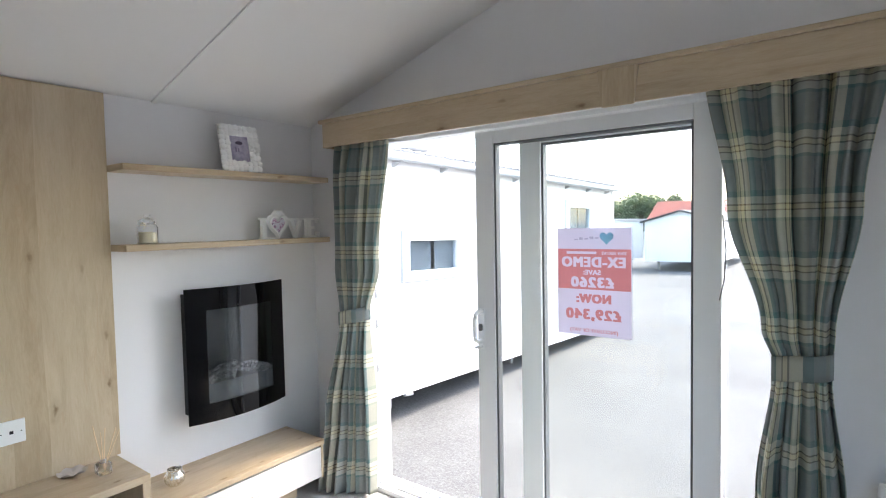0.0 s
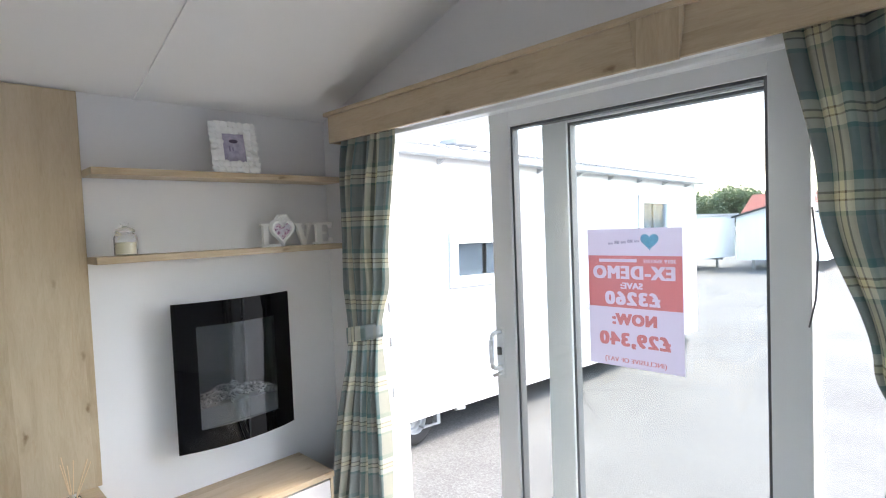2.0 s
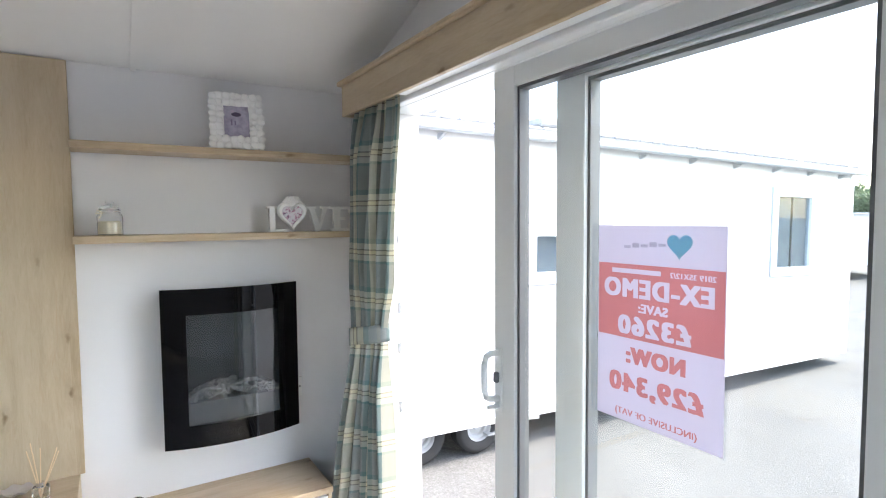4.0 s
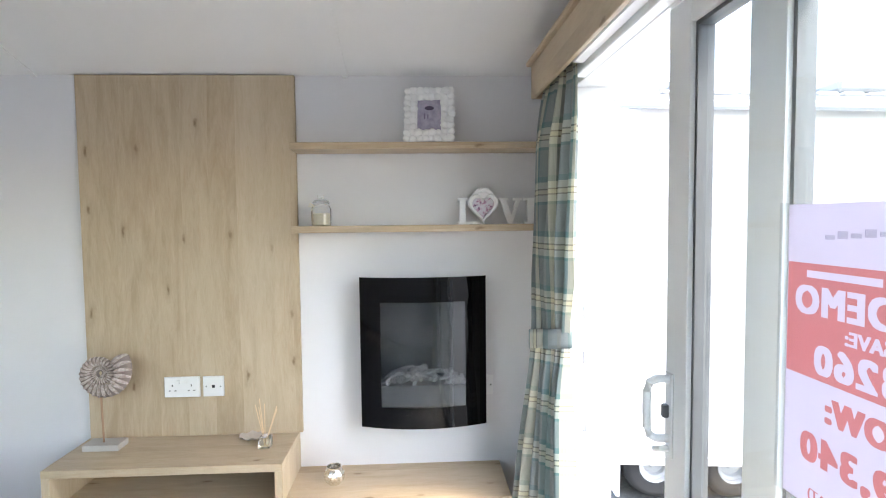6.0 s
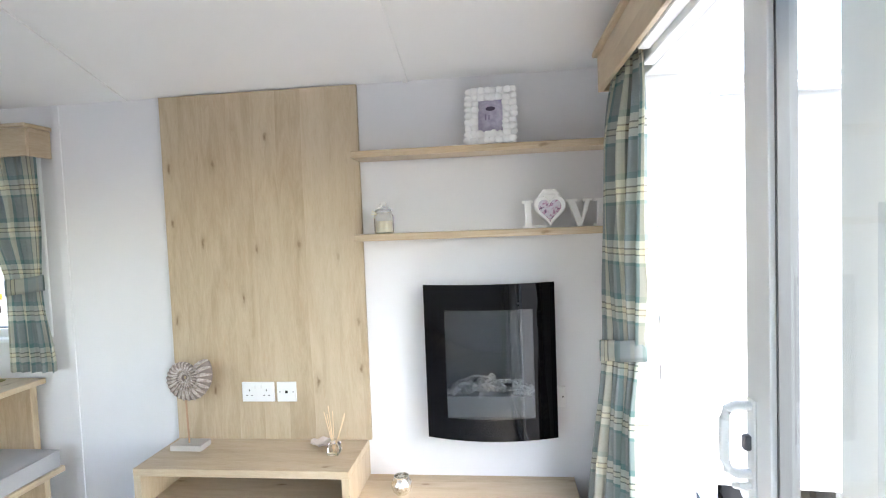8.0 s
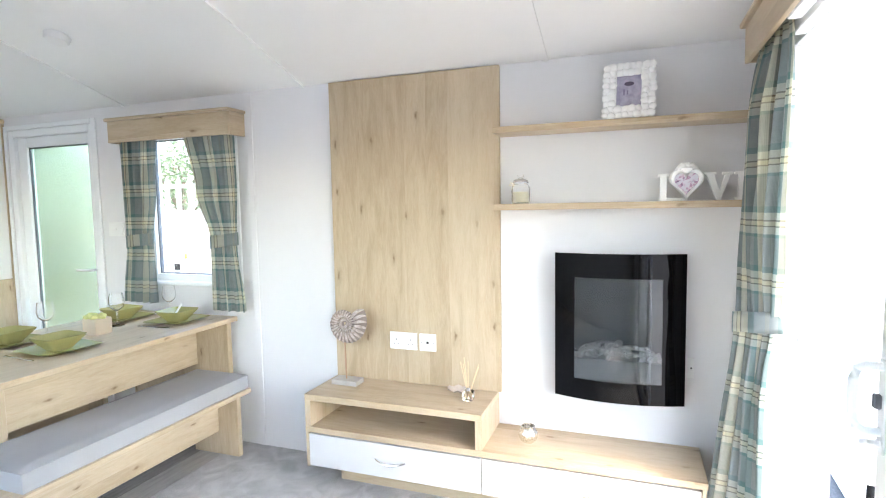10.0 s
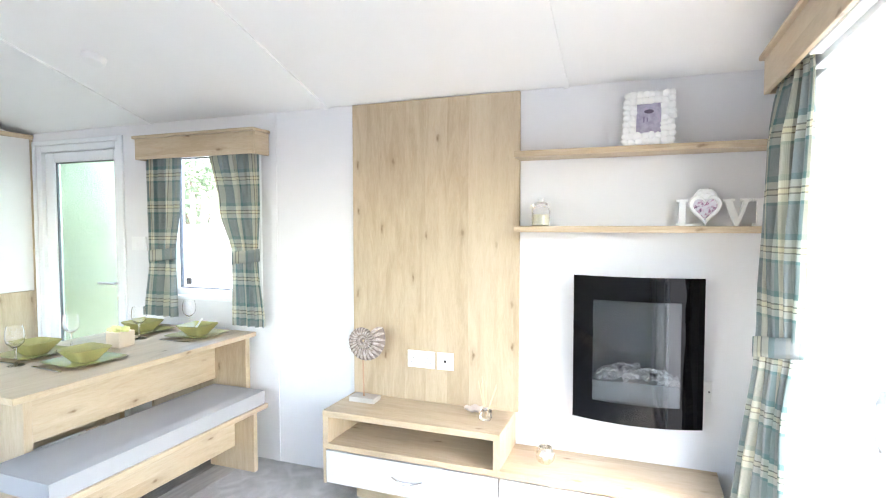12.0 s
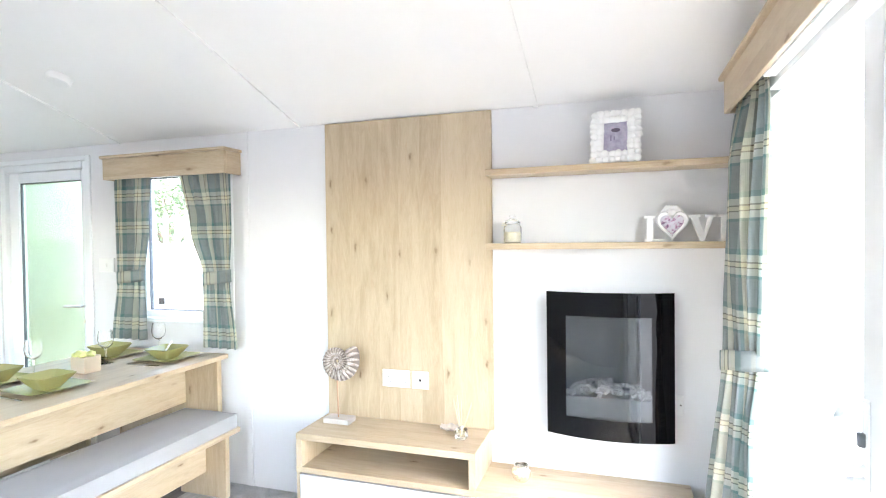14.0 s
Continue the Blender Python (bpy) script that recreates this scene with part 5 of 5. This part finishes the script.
def caravan(at, turn, length, depth, z0, z1, rise, windows, label, tilt=0.0, brackets=True):
    """Length runs along local y from 0, the seen side is local x = 0, body towards negative x; heights are local."""
    c_ = thing("static_caravan", (0, 0, 0), label, "caravan")
    c_.matrix_basis = pose(*at, tilt, 0, turn)
    rows, y = [], 0.0
    for a, b_, q0, q1, *_ in sorted(windows):
        rows += [(-0.06, 0, y, a, z0, z1), (-0.06, 0, a, b_, z0, q0), (-0.06, 0, a, b_, q1, z1)]
        y = b_
    rows.append((-0.06, 0, y, length, z0, z1))
    bm = boxes(*rows)
    bmesh.ops.remove_doubles(bm, verts=bm.verts, dist=1e-5)
    part("side_wall", bm, CLAD, c_, local=True)
    part("back_wall", boxes((-depth, -depth + 0.06, 0, length, z0, z1)), CLAD, c_, local=True)
    gable = [(-depth + 0.06, z0), (-0.06, z0), (-0.06, z1), (-depth / 2, z1 + rise), (-depth + 0.06, z1)]
    part("end_wall", prism(gable, "y", 0, 0.06), CLAD, c_, local=True)
    part("end_wall", prism(gable, "y", length - 0.06, length), CLAD, c_, local=True)
    part("floor", boxes((-depth + 0.06, -0.06, 0.06, length - 0.06, z0, z0 + 0.05)), STEELG, c_, local=True)
    part("roof", prism([(0.10, z1 - 0.03), (0.10, z1 + 0.02), (-depth / 2, z1 + rise + 0.06), (-depth - 0.10, z1 + 0.02), (-depth - 0.10, z1 - 0.03), (-depth / 2, z1 + rise)], "y", -0.12, length + 0.12), TILE, c_, "pale tile-effect roof", local=True)
    part("gutter", boxes((0.085, 0.15, -0.1, length + 0.1, z1 - 0.075, z1 - 0.02), bevel=0.015), GUTTER, c_, local=True)
    part("corner_trim", boxes((0.0, 0.012, -0.01, 0.07, z0, z1)), UPVC, c_, local=True)
    part("corner_trim", boxes((0.0, 0.012, length - 0.07, length + 0.01, z0, z1)), UPVC, c_, local=True)
    part("skirt_rail", boxes((0.0, 0.014, 0.07, length - 0.07, z0, z0 + 0.05)), UPVC, c_, local=True)
    if brackets:
        for k in range(int(length / 0.72)):
            part("gutter_bracket", prism([(0.0, z1 - 0.125), (0.012, z1 - 0.125), (0.10, z1 - 0.085), (0.0, z1 - 0.075)], "y", 0.35 + 0.72 * k, 0.375 + 0.72 * k), GUTTER, c_, local=True)
        for k in range(int(length / 0.16)):
            part("roof_tile", boxes((0.02, 0.115, 0.16 * k, 0.16 * k + 0.13, z1 + 0.018, z1 + 0.042), bevel=0.008), TILE, c_, local=True)
    for a, b_, q0, q1, blind in windows:
        bar = 0.10
        w_ = part("window", boxes((-0.05, 0.022, a, a + bar, q0, q1), (-0.05, 0.022, b_ - bar, b_, q0, q1), (-0.05, 0.022, a + bar, b_ - bar, q0, q0 + bar), (-0.05, 0.022, a + bar, b_ - bar, q1 - bar, q1), bevel=0.004), UPVC, c_, local=True)
        # thin strips that put the frame's shadow gap in as colour
        part("shadow_line", boxes((-0.004, 0.006, a - 0.014, a, q0 - 0.014, q1 + 0.014), (-0.004, 0.006, b_, b_ + 0.014, q0 - 0.014, q1 + 0.014), (-0.004, 0.006, a, b_, q0 - 0.014, q0), (-0.004, 0.006, a, b_, q1, q1 + 0.014)), GAP_SHADE, w_, "grey line for the frame's shadow gap", local=True)
        part("pane", boxes((-0.02, -0.014, a + bar, b_ - bar, q0 + bar, q1 - bar)), DIM, w_, local=True)
        part("curtain", boxes((-0.05, -0.045, a + bar, a + bar + 0.40 * (b_ - a), q0, q1), (-0.05, -0.045, b_ - bar - 0.33 * (b_ - a), b_ - bar, q0, q1)), painted("grey_net", (0.27, 0.285, 0.30), 0.9, 100, 0.3, 0.1), w_, local=True)
    for y_ in (0.06, length * 0.5, length * 0.93):
        part("chassis_leg", boxes((-0.35, -0.29, y_ + 0.4, y_ + 0.46, GZ - at[2] if not tilt else z0 - 0.27, z0)), STEELG, c_, local=True)
    part("chassis_beam", boxes((-0.55, -0.49, 0.1, length - 0.1, z0 - 0.10, z0), (-depth + 0.5, -depth + 0.56, 0.1, length - 0.1, z0 - 0.10, z0)), STEELG, c_, local=True)
    return c_
NS_ = Vector((math.sin(radians(3.3)), math.cos(radians(3.3)), 0))
o0 = Vector((-1.05, 1.8, 0)) - 1.03 * NS_
nb = caravan((o0.x, o0.y, 0.0), -3.3, 6.48, 3.6, -0.265, 2.12, 0.42, [(1.20, 2.16, 0.86, 1.37, 0), (4.70, 5.60, 0.80, 1.83, 0)], "long white static caravan parked outside", -1.3)
part("end_skirt", boxes((-3.54, -0.06, 0.005, 0.03, -0.52, -0.265)), CLAD, nb, "white skirt under the end wall", local=True)
wheel(nb, -0.12, 0.27, -0.305, 0.215)
wheel(nb, -0.12, 0.80, -0.305, 0.215)
part("roof_vent", boxes((-0.35, -0.1, 1.40, 1.74, 2.22, 2.30), bevel=0.02), STEELG, nb, "dark roof vent", local=True)
part("roof_vent", boxes((-0.35, -0.1, 0.30, 0.42, 2.22, 2.29), bevel=0.02), STEELG, nb, "dark roof vent", local=True)
part("waste_pipe", rod([(-0.12, 1.35, -0.27), (-0.12, 1.35, -0.33), (-0.12, 1.46, -0.34)], 0.022, 10), WHITE, nb, rounded=True, local=True)
part("step_bracket", boxes((-0.10, -0.02, 1.02, 1.06, -0.36, -0.265), (-0.10, -0.02, 0.86, 1.06, -0.375, -0.36)), STEELG, nb, local=True)
caravan((-3.9, 20.0, 0.0), 70, 3.5, 9.0, GZ + 0.42, GZ + 1.98, 0.0, [], "white static caravan at the far side of the yard", 0.0, False)
far = thing("far_lodge", (-1.9, 19.2, GZ), "white pitched-roof lodge across the yard", "lodge")
part("wall", prism([(-3.60, GZ + 0.36), (-0.98, GZ + 0.36), (-0.98, GZ + 1.90), (-2.29, GZ + 2.26), (-3.60, GZ + 1.90)], "y", 19.2, 27.0), CLAD, far)
part("roof", prism([(-3.72, GZ + 1.83), (-2.29, GZ + 2.25), (-0.86, GZ + 1.83), (-0.86, GZ + 1.89), (-2.29, GZ + 2.31), (-3.72, GZ + 1.89)], "y", 19.0, 27.2), VERGE, far, "grey verge and roof")
for x in (-3.2, -1.4):
    part("chassis_leg", boxes((x, x + 0.08, 19.5, 19.58, GZ, GZ + 0.36)), STEELG, far)
REDT = painted("red_roof", (0.22, 0.062, 0.048), 0.8, 10, 0.3, 0.15)
rh = thing("red_roofed_house", (-3.5, 42, GZ), "brick house with a red tiled roof", "house")
part("wall", boxes((-9.6, 3.0, 42, 48, GZ, 1.42)), CLAD, rh)
part("roof", prism([(41.7, 1.35), (45, 2.9), (48.3, 1.35)], "x", -9.9, 3.2), REDT, rh, "red tiled roof")
LEAF = material("leaves", (0.06, 0.11, 0.03), 0.6, spec=0.3)
vv = coords(LEAF)
oi = LEAF.node_tree.nodes.new("ShaderNodeNewGeometry")
link(LEAF, ramp(LEAF, oi.outputs["Random Per Island"], [(0.0, (0.065, 0.095, 0.055)), (0.5, (0.095, 0.13, 0.08)), (1.0, (0.13, 0.165, 0.11))]), principled(LEAF).inputs["Base Color"])
LTR = node(LEAF, "ShaderNodeBsdfTranslucent", Color=(0.13, 0.18, 0.09, 1))
LMX = LEAF.node_tree.nodes.new("ShaderNodeMixShader")
LMX.inputs[0].default_value = 0.35
link(LEAF, principled(LEAF).outputs[0], LMX.inputs[1])
link(LEAF, LTR.outputs[0], LMX.inputs[2])
link(LEAF, LMX.outputs[0], LEAF.node_tree.nodes["Material Output"].inputs[0])
BARK = painted("bark", (0.16, 0.12, 0.09), 0.9, 30, 0.8, 0.2)
def tree(x, y, height, spread, leaves, size, seed):
    rnd = random.Random(seed)
    t_ = thing("tree", (x, y, GZ), "broad green leafy tree beyond the yard", "tree", "trees")
    trunk = rod([(0, 0, 0), (0.1, 0.05, height * 0.3), (0.0, 0.1, height * 0.6), (0.1, 0.0, height * 0.85)], [height * 0.035, height * 0.028, height * 0.018, height * 0.006], 10)
    clumps = []
    for k in range(11):
        a, e = rnd.uniform(0, 6.28), rnd.uniform(0.35, 0.95)
        rr = spread * rnd.uniform(0.25, 0.95) * math.sin(math.pi * min(e, 0.9))
        tip = Vector((rr * math.cos(a), rr * math.sin(a), height * e))
        rod([(0.05, 0.05, height * e * 0.55), tuple(tip * 0.6 + Vector((0, 0, height * e * 0.25))), tuple(tip)], [height * 0.014, height * 0.009, height * 0.003], 6, trunk)
        clumps.append((tip, spread * rnd.uniform(0.28, 0.5)))
    part("trunk", trunk, BARK, t_, rounded=True, local=True)
    vs, fs = [], []
    for k in range(leaves):
        tip, r = clumps[k % len(clumps)]
        d = Vector((rnd.gauss(0, 1), rnd.gauss(0, 1), rnd.gauss(0, 0.75))).normalized() * r * rnd.uniform(0.35, 1.05)
        c = tip + d
        n = Vector((rnd.gauss(0, 1), rnd.gauss(0, 1), rnd.gauss(0.6, 0.8))).normalized()
        s_ = n.cross(Vector((0.3, 0.5, 0.8))).normalized() * size * rnd.uniform(0.6, 1.3)
        u_ = n.cross(s_) * 0.6
        i0 = len(vs)
        vs += [tuple(c - s_), tuple(c + u_ * 0.9), tuple(c + s_), tuple(c - u_ * 0.9)]
        fs.append((i0, i0 + 1, i0 + 2, i0 + 3))
    me = bpy.data.meshes.new("crown")
    me.from_pydata(vs, [], fs)
    me.materials.append(LEAF)
    cr = new("crown", me)
    cr.parent = t_
for k, (x, y, h, sp_) in enumerate(((-19.5, 58, 4.2, 3.0), (-17.2, 60, 4.5, 3.0), (-14.9, 57, 4.4, 2.9), (-12.8, 61, 4.4, 2.8), (-22, 63, 4.6, 3.4), (-16.0, 66, 4.8, 3.2))):
    tree(x, y, h, sp_, 3600, 0.17, 20 + k)
for k, (x, y, h, sp_) in enumerate(((-10.0, -13.2, 4.0, 2.4), (-11.5, -16.8, 4.6, 2.6))):
    tree(x, y, h, sp_, 5000, 0.055, 40 + k)
# hedge outside the entrance door
rnd = random.Random(77)
vs, fs = [], []
for k in range(15000):
    c = Vector((rnd.uniform(-3.3, -2.7), rnd.uniform(-12, -7.5), rnd.uniform(GZ, 4.0)))
    c.x += 0.25 * noise.noise(c * 0.9)
    n = Vector((rnd.gauss(0.4, 1), rnd.gauss(0, 1), rnd.gauss(0.4, 1))).normalized()
    s_ = n.cross(Vector((0.3, 0.5, 0.8))).normalized() * rnd.uniform(0.05, 0.10)
    u_ = n.cross(s_) * 0.6
    i0 = len(vs)
    vs += [tuple(c - s_), tuple(c + u_), tuple(c + s_), tuple(c - u_)]
    fs.append((i0, i0 + 1, i0 + 2, i0 + 3))
core = len(vs)
for a in range(31):
    for b_ in range(25):
        c = Vector((-3.25, -12 + 4.5 * a / 30, GZ + 4.4 * b_ / 24))
        vs.append((c.x + 0.3 * noise.noise(c * 1.3), c.y, c.z))
for a in range(30):
    for b_ in range(24):
        q = core + a * 25 + b_
        fs.append((q, q + 25, q + 26, q + 1))
me = bpy.data.meshes.new("hedge")
me.from_pydata(vs, [], fs)
me.materials.append(LEAF)
tagged(new("hedge", me), "tall green hedge outside the entrance door", "hedge", kind="stuff")
# palisade fence and a parked van seen through the side window
fn = thing("palisade_fence", (-3.6, -5.0, GZ), "pale grey steel palisade fence", "fence")
PALE_STEEL = painted("pale_steel", (0.46, 0.48, 0.49), 0.5, 60, 0.1, 0.1)
me = mesh_of("pale", prism([(-0.04, 0), (0.04, 0), (0.04, 2.28), (0.0, 2.36), (-0.04, 2.28)], "x", -0.006, 0.006), PALE_STEEL)
for k in range(30):
    o = new("pale", me)
    o.parent = fn
    o.location = (0, 2.75 - 0.212 * k, 0.02)
for z in (0.30, 1.33, 2.22):
    part("rail", boxes((-0.05, -0.008, -3.5, 2.85, z, z + 0.05)), PALE_STEEL, fn, local=True)
for y in (-3.3, -0.3, 2.7):
    part("post", boxes((-0.11, -0.05, y, y + 0.06, 0, 2.28)), PALE_STEEL, fn, local=True)
car = thing("van", (-6.45, -9.1, GZ), "white parked van behind the fence", "van")
CARP = material("white_car_paint", (0.72, 0.73, 0.74), 0.25)
bm = prism([(-2.25, 0.30), (2.2, 0.30), (2.3, 0.75), (2.15, 1.12), (1.35, 1.28), (0.75, 1.86), (-2.1, 1.92), (-2.3, 1.05)], "x", -0.85, 0.85, 0.05)
part("body", bm, CARP, car, rounded=True, local=True)
for y0, y1 in ((-0.46, -0.06), (0.02, 0.42)):
    part("rubbing_strip", boxes((0.851, 0.875, y0, y1, 0.74, 0.86), bevel=0.01), RUBBER, car, "black rubbing strip", local=True)
part("side_lamp", boxes((0.851, 0.872, 0.34, 0.46, 0.96, 1.06), bevel=0.008), material("amber_lens", (0.75, 0.28, 0.05), 0.25), car, "amber side lamp", local=True)
for y in (1.45, -1.45):
    wheel(car, 0.80, y, 0.33, 0.33)
part("headlight", boxes((0.5, 0.84, 2.14, 2.32, 0.72, 0.90), bevel=0.03), CHROME, car, local=True)

# ---- vinyl planks at the dining end ----
fl2 = setting("floor_dining", boxes((0, WIDE, BACK, -2.60, -0.09, -0.003)), DARK, "grey wood-effect plank flooring", "floor")
VINYL = material("grey_planks", (0.25, 0.23, 0.21), 0.5)
vv = coords(VINYL, (0.12, 1, 1))
oi = VINYL.node_tree.nodes.new("ShaderNodeObjectInfo")
tone = ramp(VINYL, oi.outputs["Random"], [(0.0, (0.20, 0.185, 0.175)), (1.0, (0.60, 0.57, 0.55))])
link(VINYL, mix(VINYL, 0.5, tone, ramp(VINYL, noise_of(VINYL, vv, 40, 6, 0.65), [(0.3, (0.1, 0.09, 0.085)), (0.7, (0.42, 0.4, 0.38))])), principled(VINYL).inputs["Base Color"])
meshes = {}
for row in range(23):
    y1 = -2.602 - 0.148 * row
    x = -0.35 * (row % 3)
    while x < WIDE:
        x0, x1 = max(x, 0.0), min(x + 1.05, WIDE)
        key = round(x1 - x0, 3)
        if key > 0.05:
            if key not in meshes:
                meshes[key] = mesh_of("plank", boxes((0.0015, key - 0.0015, -0.1465, -0.0015, -0.003, 0.0), bevel=0.001), VINYL)
            o = new("plank", meshes[key])
            o.parent = fl2
            o.location = (x0, y1, 0)
        x += 1.05
